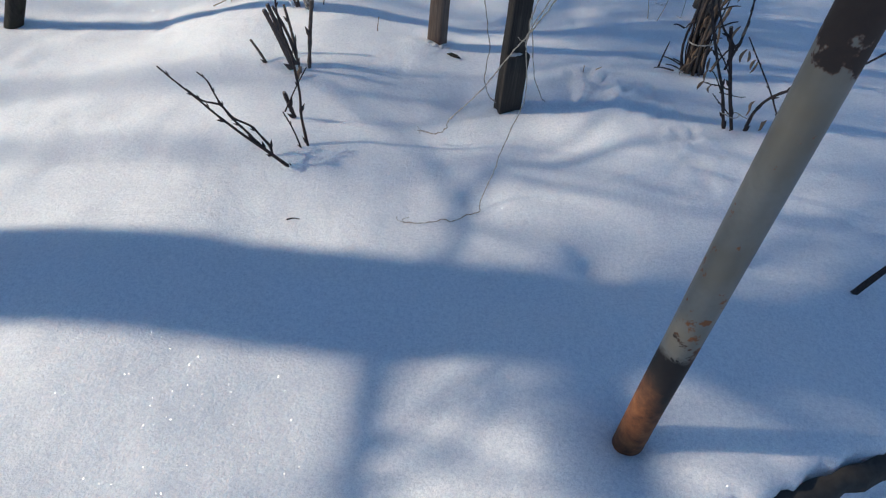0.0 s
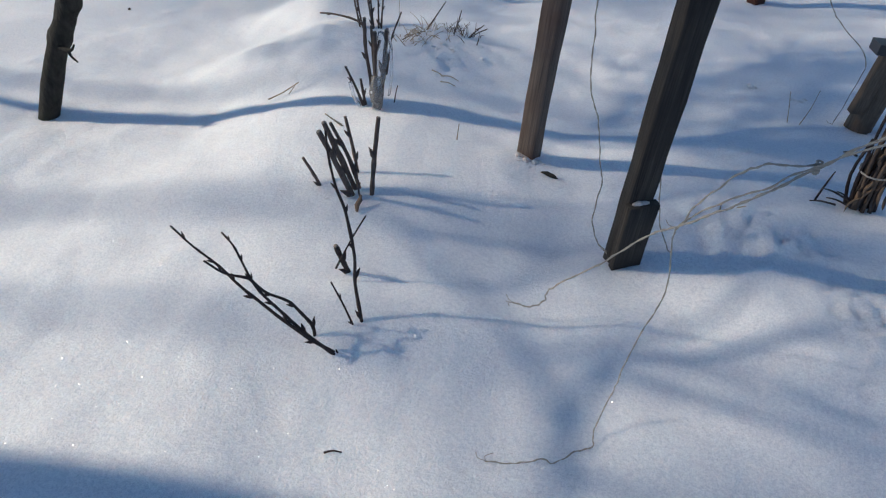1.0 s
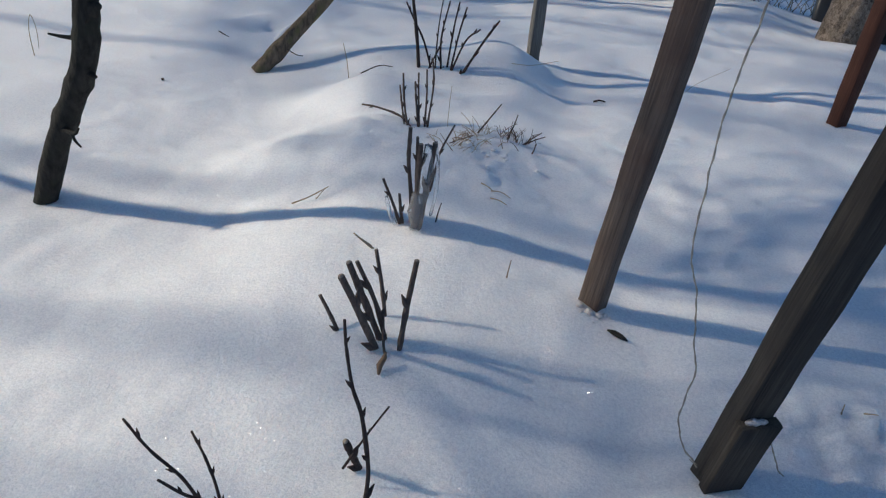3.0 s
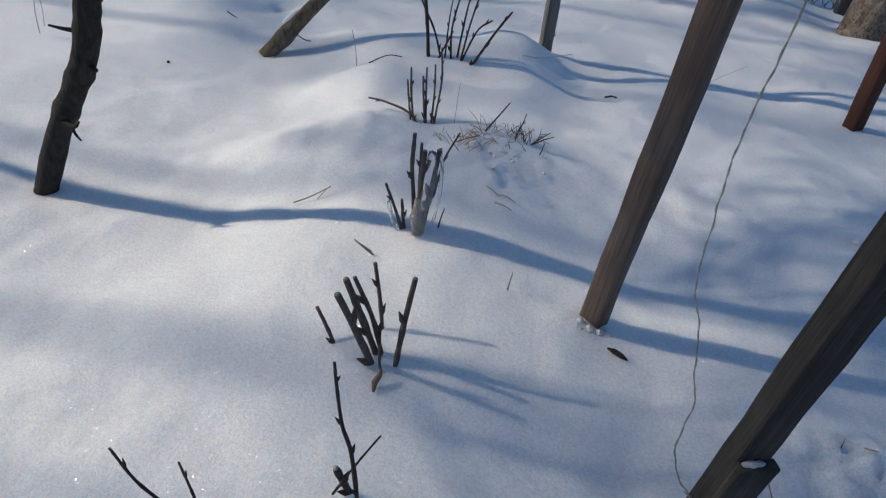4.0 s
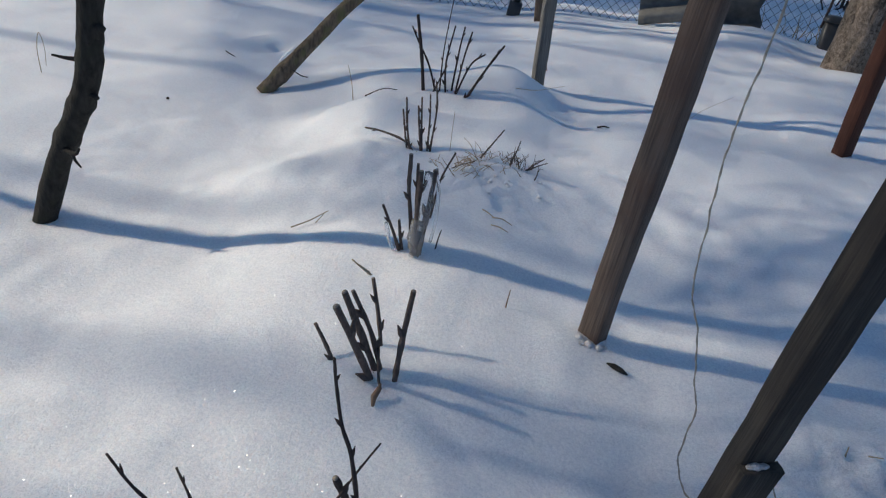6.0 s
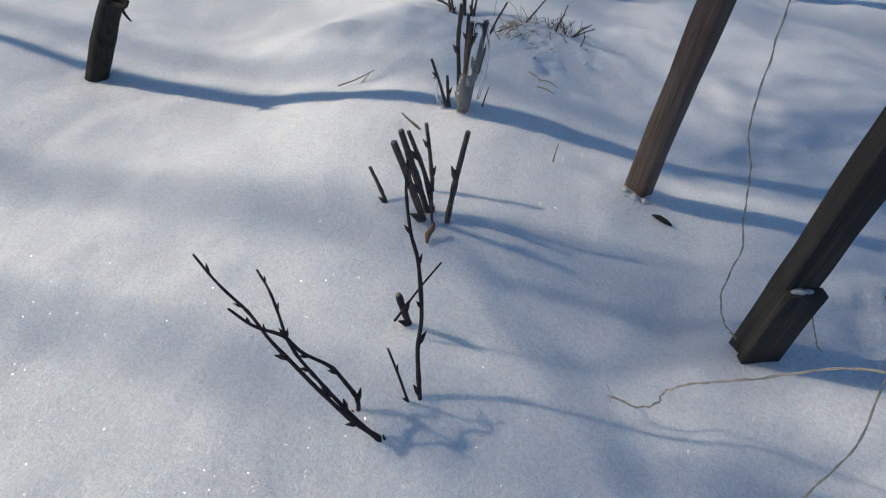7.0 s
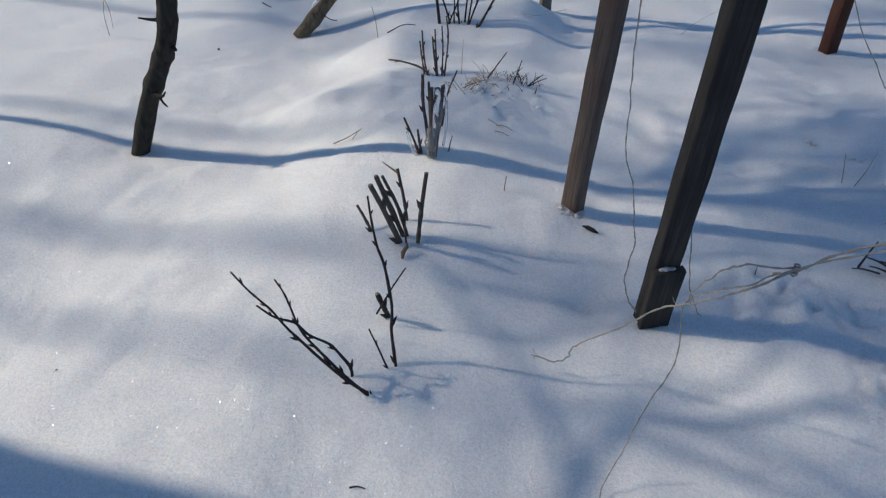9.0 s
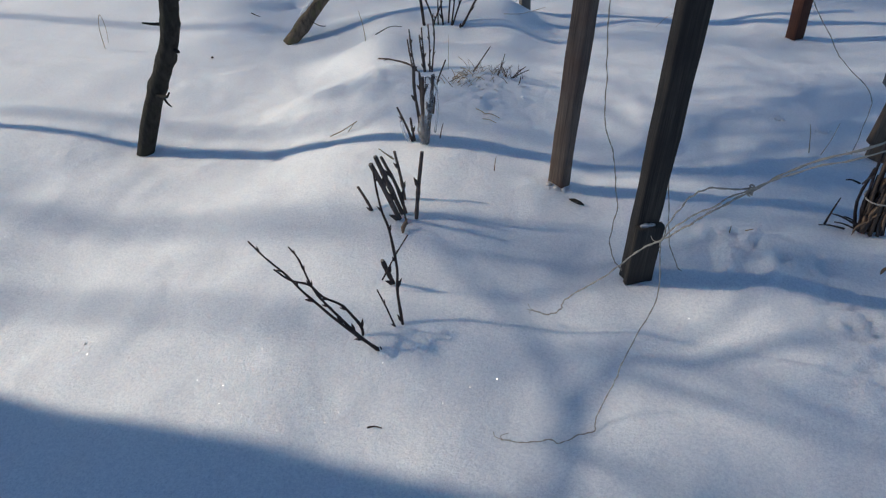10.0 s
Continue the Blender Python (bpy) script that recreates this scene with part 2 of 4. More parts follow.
        if smooth:
            me.shade_smooth()
        return me


ORIGIN = {}


def thing(name, at, label, category, group="", kind=""):
    """An empty at a thing's base; its parts hang under it."""
    ob = new(name)
    ob.empty_display_size = 0.1
    ob.matrix_world = YARD @ Matrix.Translation(at)
    ORIGIN[ob] = at
    return tagged(ob, label, category, group, kind)


def part(name, geo, material, parent, label="", smooth=True):
    """One mesh under a thing or under a part."""
    at = ORIGIN[parent]
    ob = new(name, geo.mesh(name, at, smooth))
    ob.data.materials.append(material)
    ob.parent = parent
    ORIGIN[ob] = at
    return tagged(ob, label)


def solid(name, geo, material, at, label, category, group="", kind="", smooth=True):
    """A thing of one mesh."""
    ob = new(name, geo.mesh(name, at, smooth))
    ob.data.materials.append(material)
    ob.matrix_world = YARD @ Matrix.Translation(at)
    ORIGIN[ob] = at
    return tagged(ob, label, category, group, kind)


def curve(pts, per=4):
    """A smooth line through the points."""
    p = [Vector(q) for q in pts]
    if len(p) == 2:
        return [p[0].lerp(p[1], i / per) for i in range(per + 1)]
    p = [p[0] * 2 - p[1]] + p + [p[-1] * 2 - p[-2]]
    out = []
    for i in range(1, len(p) - 2):
        for k in range(per):
            t = k / per
            a, b, c, d = p[i - 1], p[i], p[i + 1], p[i + 2]
            out.append(0.5 * (2 * b + (c - a) * t + (2 * a - 5 * b + 4 * c - d) * t * t + (3 * b - a - 3 * c + d) * t ** 3))
    return out + [p[-2]]


def taper(a, b, n):
    return [a + (b - a) * i / (n - 1) for i in range(n)]


def smooth01(a, b, x):
    t = min(1.0, max(0.0, (x - a) / (b - a)))
    return t * t * (3 - 2 * t)


# ---- ground ----
MOUNDS = [  # x, y, half-widths, height
    (-0.50, 1.92, 0.26, 0.28, 0.032), (-0.35, 1.45, 0.18, 0.14, 0.03),
    (-1.20, 4.34, 0.40, 0.20, 0.12), (-0.74, 4.58, 0.2, 0.2, 0.15), (-4.40, 6.45, 0.60, 0.45, 0.17),
    (0.55, 2.02, 0.17, 0.12, 0.05), (0.52, 1.76, 0.15, 0.08, 0.03), (0.74, 1.60, 0.12, 0.13, 0.035),
]
DIPS = [
    (0.385, 1.075, 0.045, 0.04, 0.028), (0.47, 1.03, 0.05, 0.05, -0.03), (0.10, 1.86, 0.07, 0.07, -0.03),
    (0.46, 0.53, 0.055, 0.055, -0.03), (0.90, 7.45, 0.45, 0.35, 0.14), (1.32, 7.20, 0.22, 0.30, -0.07),
    (-1.84, 2.34, 0.09, 0.08, -0.015), (-0.05, 2.31, 0.07, 0.05, 0.012), (-2.42, 4.95, 0.05, 0.2, -0.09),
    (-2.56, 4.93, 0.08, 0.18, 0.035), (0.62, 1.9, 0.05, 0.04, 0.02), (-0.33, 4.4, 0.17, 0.4, -0.07),
]
SLOPE = math.tan(radians(6.5))


def lip(x, y):
    """How far a point lies beyond the broken edge of the snow, beside the path."""
    line = 0.45 + 0.52 * (x - 0.7) + 0.034 * noise.noise((x * 15, 3.1, 0)) + 0.022 * noise.noise((x * 41, 1.1, 0))
    if x < 0.58:
        line -= 6.0 * (0.58 - x)
    return (line - y) if x > 0.2 else -1.0


LEVELS = [  # x, y and height of the snow where things stand in it, and along the ridge of the shrub row
    (-0.371, 1.345, 0.255), (-0.335, 1.43, 0.285), (-0.49, 1.92, 0.292), (-0.053, 2.322, 0.271), (0.026, 2.221, 0.252),
    (-0.29, 2.32, 0.305), (-0.583, 2.435, 0.313), (-1.838, 2.354, 0.171), (-2.0, 4.035, 0.14), (-0.6, 4.81, 0.231),
    (1.056, 4.596, 0.216), (-1.0, 4.173, 0.275), (1.45, 6.78, 0.27), (0.2, 1.82, 0.25), (-0.02, 1.152, 0.232),
    (0.388, 1.067, 0.275), (0.48, 0.53, 0.262), (0.66, 0.56, 0.285), (0.6, 0.4, 0.27), (1.0, 1.8, 0.27), (0.99, 2.27, 0.26), (1.115, 2.89, 0.25),
    (-1.6, 2.39, 0.18), (-1.4, 2.41, 0.17), (-1.2, 2.44, 0.185), (-1.0, 2.47, 0.23), (-0.9, 2.48, 0.268), (-0.79, 2.5, 0.32),
    (-0.54, 2.56, 0.34), (-0.38, 2.56, 0.32), (-0.25, 2.58, 0.262), (-0.66, 2.3, 0.295), (-0.86, 2.64, 0.42), (-0.7, 2.46, 0.298), (-1.02, 2.68, 0.24),
    (-1.48, 3.16, 0.155), (-1.6, 3.5, 0.16), (-1.65, 3.95, 0.165), (-1.3, 3.12, 0.235), (-1.1, 3.02, 0.355), (-0.96, 2.92, 0.405),
    (-1.24, 3.58, 0.425), (-1.44, 3.6, 0.235), (-0.98, 3.6, 0.275), (-0.82, 3.17, 0.335), (-0.62, 3.08, 0.335), (-0.44, 3.3, 0.32), (-0.58, 3.3, 0.35),
    (-0.42, 2.78, 0.315), (-0.2, 2.95, 0.215), (-0.05, 2.7, 0.215), (0.1, 3.2, 0.21), (-0.22, 3.3, 0.225), (-0.4, 3.6, 0.23), (-0.7, 3.6, 0.27),
    (-1.71, 4.15, 0.19), (-1.6, 4.21, 0.25), (-1.5, 4.25, 0.29), (-1.39, 4.29, 0.315), (-1.28, 4.32, 0.3),
    (-0.3, 4.86, 0.22), (0.02, 4.88, 0.21), (0.53, 4.92, 0.2), (0.43, 1.84, 0.28), (0.55, 1.84, 0.3), (0.65, 1.85, 0.3),
    (-2.2, 2.36, 0.21), (-2.5, 2.35, 0.225), (-0.55, 1.02, 0.288), (-0.85, 1.0, 0.25), (-0.25, 1.0, 0.25),
]


def rough_height(x, y):
    z = 0.25 - 0.085 * (1 - smooth01(-1.7, -0.6, x))
    for mx, my, sx, sy, h in MOUNDS + DIPS:
        a, b = (x - mx) / sx, (y - my) / sy
        if a * a + b * b < 12:
            z += h * math.exp(-0.5 * (a * a + b * b))
    z += 0.03 * noise.noise((x * 1.5, y * 1.5, 0.3)) + 0.013 * noise.noise((x * 4.1, y * 4.1, 1.7))
    z += 0.006 * noise.noise((x * 8.3, y * 8.3, 3.3)) + 0.003 * noise.noise((x * 17, y * 17, 2.0))
    flank = math.exp(-0.5 * (((x + 1.0) / 0.24) ** 2 + ((y - 2.9) / 0.3) ** 2))
    if flank > 0.02:
        z += flank * (0.026 * noise.noise((x * 6.5, y * 6.5, 7.1)) + 0.013 * noise.noise((x * 14, y * 14, 7.7)))
    crust = math.exp(-0.5 * (((x + 0.42) / 0.16) ** 2 + ((y - 3.05) / 0.2) ** 2))
    if crust > 0.02:
        z += crust * (0.016 * noise.noise((x * 22, y * 22, 9.0)) + 0.01 * noise.noise((x * 45, y * 45, 9.5)))
    return z


LEVELS = [(x, y, z - rough_height(x, y)) for x, y, z in LEVELS]


def height(x, y):
    z = rough_height(x, y)
    top, low = 0.0, 0.15
    for ax, ay, d in LEVELS:
        q = ((x - ax) ** 2 + (y - ay) ** 2) / 0.055
        if q < 9:
            w = math.exp(-q)
            top, low = top + w * d, low + w
    z += top / low
    rough = math.exp(-0.5 * (((x - 0.56) / 0.16) ** 2 + ((y - 2.0) / 0.1) ** 2)) + 0.8 * math.exp(-0.5 * (((x - 0.80) / 0.07) ** 2 + ((y - 1.68) / 0.18) ** 2))
    if rough > 0.02:
        z += rough * (0.03 * noise.noise((x * 19, y * 19, 5.0)) + 0.03 * noise.noise((x * 34, y * 34, 6.0)))
    z -= 0.16 * smooth01(0.0, 0.03, lip(x, y)) if lip(x, y) > 0 else 0.0
    z -= 0.10 * smooth01(8.0, 9.0, y) * (1 - smooth01(11, 14, y))
    if y > 8:
        z += SLOPE * (y - 9.5) * smooth01(8.0, 12.0, y)
    far = max(abs(x), abs(y))
    if far > 9:
        z += 0.12 * noise.noise((x * 0.25, y * 0.25, 8.0)) * smooth01(9, 14, far)
    return z


def steps(spans):
    out = []
    for a, b, d in spans:
        n = max(1, round((b - a) / d))
        out += [a + (b - a) * i / n for i in range(n)]
    return out + [spans[-1][1]]


GX = steps([(-320, -60, 52), (-60, -12, 6), (-12, -5, 0.5), (-5, -2.3, 0.09), (-2.3, 1.35, 0.02), (1.35, 2.6, 0.06), (2.6, 8, 0.4), (8, 60, 6), (60, 320, 52)])
GY = steps([(-320, -60, 52), (-60, -6, 6), (-6, -0.6, 0.4), (-0.6, 0.3, 0.06), (0.3, 3.4, 0.02), (3.4, 5.2, 0.035), (5.2, 9.5, 0.08), (9.5, 20, 0.5), (20, 60, 5), (60, 320, 52)])
ground_geo = Geo()
for gy in GY:
    for gx in GX:
        ground_geo.v.append((gx, gy, height(gx, gy)))
GN = len(GX)
for j in range(len(GY) - 1):
    for i in range(GN - 1):
        a = j * GN + i
        ground_geo.f.append((a, a + 1, a + GN + 1, a + GN))
solid("ground", ground_geo, SNOW, (0, 0, 0), "deep sparkling snow over a garden, with soft mounds and drifts", "snow", kind="structure")


# ---- posts ----
def beam(base, lean, length, wide, thick, turn, sink=0.15, seed=0.0, nick=0.003):
    """A sawn post with softened, uneven edges, from below the snow upwards."""
    g, rings = Geo(), []
    axis = Vector((lean[0], lean[1], 1)).normalized()
    ux = Matrix.Rotation(radians(turn), 3, "Z") @ Vector((1, 0, 0))
    ux = (ux - axis * ux.dot(axis)).normalized()
    uy = axis.cross(ux)
    w, d, c = wide / 2, thick / 2, min(wide, thick) * 0.07
    outline = [(-w + c, -d), (0, -d), (w - c, -d), (w, -d + c), (w, 0), (w, d - c), (w - c, d), (0, d), (-w + c, d), (-w, d - c), (-w, 0), (-w, -d + c)]
    n = max(3, int((length + sink) / 0.07))
    for i in range(n + 1):
        s = -sink + (length + sink) * i / n
        p = Vector(base) + axis * s
        ring = []
        for k, (a, b) in enumerate(outline):
            e = nick * noise.noise((k * 1.7 + seed, s * 7.0, seed)) + 0.35 * nick * noise.noise((k * 3.1 + seed, s * 31.0, seed))
            f = 1 + e / max(w, d)
            ring.append(p + ux * a * f + uy * b * f)
        rings.append(ring)
    return g.rings(rings), axis, ux, uy


def snow_strip(g, a, b, wide, tall, seed):
    """A thin uneven strip of snow that lies along an edge."""
    a, b = Vector(a), Vector(b)
    way = (b - a).normalized()
    side = way.cross(Vector((0, 0, 1))).normalized()
    up = side.cross(way)
    rings = []
    for i in range(13):
        t = i / 12
        f = math.sin(math.pi * (0.04 + 0.92 * t)) ** 0.5 * (1 + 0.4 * noise.noise((t * 4 + seed, seed, 0)))
        c = a.lerp(b, t)
        rings.append([c + side * math.cos(k * 0.785) * wide * f + up * (math.sin(k * 0.785) * tall * f if k < 5 else -0.002) for k in range(8)])
    return g.rings(rings)


def clod(g, at, r, seed, flat=0.6):
    n, m = 9, 6
    rings = []
    for i in range(m + 1):
        t = math.pi * (i + 0.02) / (m + 0.04)
        ring = []
        for k in range(n):
            a = 2 * math.pi * k / n
            d = Vector((math.sin(t) * math.cos(a), math.sin(t) * math.sin(a), -math.cos(t) * flat))
            ring.append(Vector(at) + d * r * (1 + 0.35 * noise.noise(d * 1.8 + Vector((seed, 0, seed)))))
        rings.append(ring)
    return g.rings(rings)


# dark post beside the path, with a short board nailed to its foot
P1 = (0.231, 1.842, 0.25)
post = thing("garden_post", P1, "dark weathered wooden post with a short board nailed at its foot", "post", "trellis posts")
g, axis, ux, uy = beam(P1, (0.02, -0.17), 2.0, 0.064, 0.046, 24, seed=1.0)
part("shaft", g, WOOD_DARK, post)
foot = Vector(P1) - uy * 0.033
g, _, _, _ = beam(foot, (0.02, -0.17), 0.225, 0.076, 0.024, 24, sink=0.06, seed=2.0)
part("nailed_board", g, WOOD_DARK, post, "short dark board")
g = Geo()
snow_strip(g, Vector(P1) - uy * 0.03 + axis * 0.2255 - ux * 0.026, Vector(P1) - uy * 0.03 + axis * 0.2255 + ux * 0.016, 0.008, 0.007, 3.0)
part("snow_cap", g, SNOW_CLOD, post, "pinch of snow on the board")

P2 = (-0.052, 2.322, 0.27)
post = thing("garden_post", P2, "brown weathered square wooden post leaning a little in the snow", "post", "trellis posts")
g, axis, ux, uy = beam(P2, (0.055, -0.125), 2.1, 0.062, 0.05, -28, seed=5.0)
part("shaft", g, WOOD_BROWN, post)
g = Geo()
for k, (a, b, r) in enumerate(((-0.03, -0.036, 0.012), (-0.004, -0.046, 0.013), (0.022, -0.043, 0.012), (0.04, -0.03, 0.008), (-0.024, -0.06, 0.005), (0.055, -0.035, 0.005), (0.012, -0.075, 0.004))):
    clod(g, (P2[0] + a, P2[1] + b, height(P2[0] + a, P2[1] + b) - r * 0.25), r, k * 2.3, 0.75)
solid("snow_crumbs", g, SNOW_CLOD, P2, "broken crumbs of snow round the post's foot", "snow", kind="stuff")

P3 = (1.055, 4.62, 0.21)
post = thing("garden_post", P3, "red-brown painted post standing in open snow", "post", "trellis posts")
g, _, _, _ = beam(P3, (-0.043, -0.13), 2.1, 0.075, 0.075, 38, seed=9.0)
part("shaft", g, WOOD_RED, post)

P4 = (-0.62, 4.84, 0.23)
post = thing("garden_post", P4, "pale grey weathered square post beside a snow mound", "post", "trellis posts")
g, axis, ux, uy = beam(P4, (0.0, -0.15), 2.1, 0.068, 0.055, 30, seed=12.0)
part("shaft", g, WOOD_GREY, post)
line = [Vector(P4) + axis * (0.1 + 0.22 * k) + ux * (0.045 * math.cos(k * 1.9)) + uy * (0.05 * math.sin(k * 1.9) - 0.01) for k in range(10)]
part("wound_twine", Geo().tube(curve(line, 4), 0.0035, 5), TWINE, post, "pale twine wound round it")

P5 = (-0.98, 7.15, 0.2)
post = thing("short_stake", P5, "brown wooden stake hanging by the fence", "stake")
g, _, _, _ = beam(P5, (-0.07, -0.12), 1.9, 0.11, 0.07, 10, sink=0.0, seed=15.0)
part("shaft", g, WOOD_STAKE, post)

PIPE = (0.485, 0.535, 0.24)
g = Geo()
lean = Vector((0.048, -0.072, 1)).normalized()
g.tube([Vector(PIPE) + lean * s for s in taper(-0.12, 2.0, 40)], 0.0275, 28, 0.02, 4.0)
solid("steel_pipe", g, PAINT_PIPE, PIPE, "grey painted steel pipe, rusty and bare towards its foot", "pipe")

# stake with a flat plate, and the bundle of cut canes in front of it
P6 = (1.115, 2.89, 0.25)
post = thing("wooden_stake", P6, "round brown wooden stake with a dark flat crosspiece", "stake")
lean = Vector((0.03, -0.15, 1)).normalized()
part("shaft", Geo().tube([Vector(P6) + lean * s for s in taper(-0.1, 1.6, 26)], 0.05, 12, 0.22, 3.0), WOOD_STAKE, post)
g, _, _, _ = beam(Vector(P6) + lean * 0.1 + Vector((-0.055, -0.04, 0)), (0.08, -0.1), 0.3, 0.05, 0.03, 15, sink=0.02, seed=4.0)
part("side_slat", g, WOOD_STAKE, post)
g = Geo()
c = Vector(P6) + lean * 0.335 + Vector((-0.03, -0.06, 0))
g.rings([[c + Vector((sx * 0.085, sy * 0.04, sz * 0.017)) for sx, sy in ((-1, -1), (1, -1), (1, 1), (-1, 1))] for sz in (-1, 1)])
part("crosspiece", g, PLASTIC, post, "dark flat crosspiece", smooth=False)


def stem_geo(pts, r0, r1, seed, buds=0, per=5, n=8, bud=2.7):
    """A woody stem with a knotty surface and buds at its joints."""
    line = curve(pts, per)
    radii = taper(r0, r1, len(line))
    rng = random.Random(int(seed * 100))
    for k in range(2, len(line) - 1):
        if rng.random() < 0.18:
            radii[k] *= 1.2
    g = Geo().tube(line, radii, n, 0.16, seed)
    for b in range(buds):
        k = int((b + 0.6 + 0.5 * rng.random()) * (len(line) - 1) / (buds + 0.4))
        k = min(len(line) - 2, max(1, k))
        way = (line[k + 1] - line[k - 1]).normalized()
        out = (way.orthogonal() * (1 if b % 2 else -1) + Vector((rng.uniform(-0.5, 0.5), rng.uniform(-0.5, 0.5), 0.2))).normalized()
        p, r = line[k], radii[k]
        g.tube([p, p + (out * 0.75 + way) * r * 1.5, p + (out + way * 1.5) * r * 2.9], [r * 1.1, r * bud * 0.42, r * 0.18], 6)
    return g, line[-1], radii[-1]


def shrub(name, at, label, stems, material, category="shrub", group="pruned shrubs"):
    """stems: points, foot radius, tip radius, number of buds, whether the tip is sawn off."""
    ob = thing(name, at, label, category, group)
    for i, (pts, r0, r1, buds, sawn) in enumerate(stems):
        first = Vector(pts[0])
        way = (Vector(pts[1]) - first).normalized()
        g, tip, rt = stem_geo([first - way * 0.04] + list(pts), r0, r1, i * 1.37 + at[0], buds)
        s = part("stem", g, material, ob)
        if sawn:
            d = (Vector(pts[-1]) - Vector(pts[-2])).normalized()
            part("cut_end", Geo().tube([tip - d * 0.002, tip + d * 0.0015], [rt * 0.9, rt * 0.86], 8), CUT, s, "pale sawn end")
    return ob


# front shrub: three arching twigs and four upright ones
shrub("currant_shrub", (-0.37, 1.4, 0.27), "dark budded twigs of a shrub buried in the snow", [
    ([(-0.366, 1.348, 0.25), (-0.408, 1.325, 0.302), (-0.466, 1.328, 0.34), (-0.527, 1.338, 0.379), (-0.57, 1.344, 0.41), (-0.615, 1.36, 0.437), (-0.661, 1.358, 0.478), (-0.711, 1.371, 0.512)], 0.0048, 0.0019, 7, False),
    ([(-0.428, 1.376, 0.25), (-0.43, 1.376, 0.292), (-0.452, 1.376, 0.325), (-0.478, 1.371, 0.36), (-0.517, 1.356, 0.388), (-0.541, 1.34, 0.432), (-0.583, 1.328, 0.447), (-0.614, 1.313, 0.484)], 0.0042, 0.0021, 6, False),
    ([(-0.366, 1.338, 0.255), (-0.42, 1.338, 0.298), (-0.45, 1.336, 0.33), (-0.481, 1.333, 0.368), (-0.515, 1.337, 0.4), (-0.537, 1.343, 0.428), (-0.562, 1.365, 0.447), (-0.582, 1.375, 0.482), (-0.618, 1.4, 0.492)], 0.0042, 0.0018, 7, False),
    ([(-0.352, 1.419, 0.268), (-0.372, 1.412, 0.34), (-0.4, 1.425, 0.384)], 0.003, 0.0018, 2, False),
    ([(-0.42, 1.598, 0.267), (-0.429, 1.58, 0.32), (-0.437, 1.563, 0.374)], 0.0062, 0.0058, 2, True),
    ([(-0.421, 1.565, 0.35), (-0.4, 1.58, 0.395), (-0.374, 1.603, 0.443)], 0.0028, 0.0016, 1, False),
    ([(-0.34, 1.435, 0.285), (-0.362, 1.47, 0.351), (-0.366, 1.487, 0.416), (-0.38, 1.487, 0.525), (-0.397, 1.488, 0.58), (-0.413, 1.5, 0.64), (-0.404, 1.47, 0.715)], 0.0046, 0.0022, 6, False),
], TWIG)

shrub("currant_shrub", (-0.52, 1.94, 0.29), "clump of thick pruned canes sticking out of snow", [
    ([(-0.609, 1.932, 0.285), (-0.64, 1.948, 0.325), (-0.672, 1.963, 0.36)], 0.004588, 0.004368, 1, True),
    ([(-0.512, 1.913, 0.29), (-0.538, 1.878, 0.4), (-0.57, 1.846, 0.512)], 0.00925, 0.007176, 2, True),
    ([(-0.512, 1.945, 0.29), (-0.545, 1.925, 0.4), (-0.577, 1.903, 0.51)], 0.00814, 0.006864, 1, True),
    ([(-0.502, 1.95, 0.29), (-0.528, 1.945, 0.39), (-0.572, 1.938, 0.493)], 0.00629, 0.004836, 3, True),
    ([(-0.528, 2.02, 0.29), (-0.545, 2.035, 0.37), (-0.57, 2.052, 0.46)], 0.00555, 0.00468, 3, True),
    ([(-0.458, 1.925, 0.3), (-0.455, 1.948, 0.4), (-0.446, 1.966, 0.512)], 0.00666, 0.006396, 1, True),
    ([(-0.475, 1.885, 0.285), (-0.49, 1.905, 0.31), (-0.508, 1.945, 0.355)], 0.00333, 0.00312, 2, False),
], CANE)
g = Geo()
g.tube([(-0.473, 1.83, 0.293), (-0.478, 1.85, 0.3), (-0.472, 1.862, 0.312), (-0.474, 1.877, 0.318)], [0.003, 0.007, 0.006, 0.002], 6, 0.4, 2.0)
solid("withered_leaf", g, LEAF, (-0.475, 1.85, 0.3), "curled brown leaf lying on snow", "leaf")

icy = shrub("currant_shrub", (-0.6, 2.45, 0.31), "pruned canes glazed with clear ice", [
    ([(-0.612, 2.47, 0.33), (-0.618, 2.46, 0.42), (-0.628, 2.452, 0.52), (-0.628, 2.45, 0.615)], 0.0064, 0.00574, 1, True),
    ([(-0.595, 2.455, 0.36), (-0.602, 2.45, 0.48), (-0.606, 2.45, 0.592)], 0.0048, 0.0041, 3, True),
    ([(-0.588, 2.44, 0.305), (-0.592, 2.44, 0.417), (-0.594, 2.445, 0.575)], 0.01, 0.00779, 2, True),
    ([(-0.58, 2.44, 0.32), (-0.568, 2.45, 0.443), (-0.557, 2.46, 0.58)], 0.0096, 0.00738, 1, True),
    ([(-0.56, 2.48, 0.46), (-0.545, 2.475, 0.549), (-0.508, 2.46, 0.641)], 0.0036, 0.00246, 2, False),
    ([(-0.628, 2.44, 0.285), (-0.66, 2.44, 0.371), (-0.698, 2.445, 0.448)], 0.0056, 0.0041, 3, True),
    ([(-0.625, 2.445, 0.29), (-0.64, 2.45, 0.351), (-0.648, 2.45, 0.408)], 0.0056, 0.0041, 2, True),
], CANE)
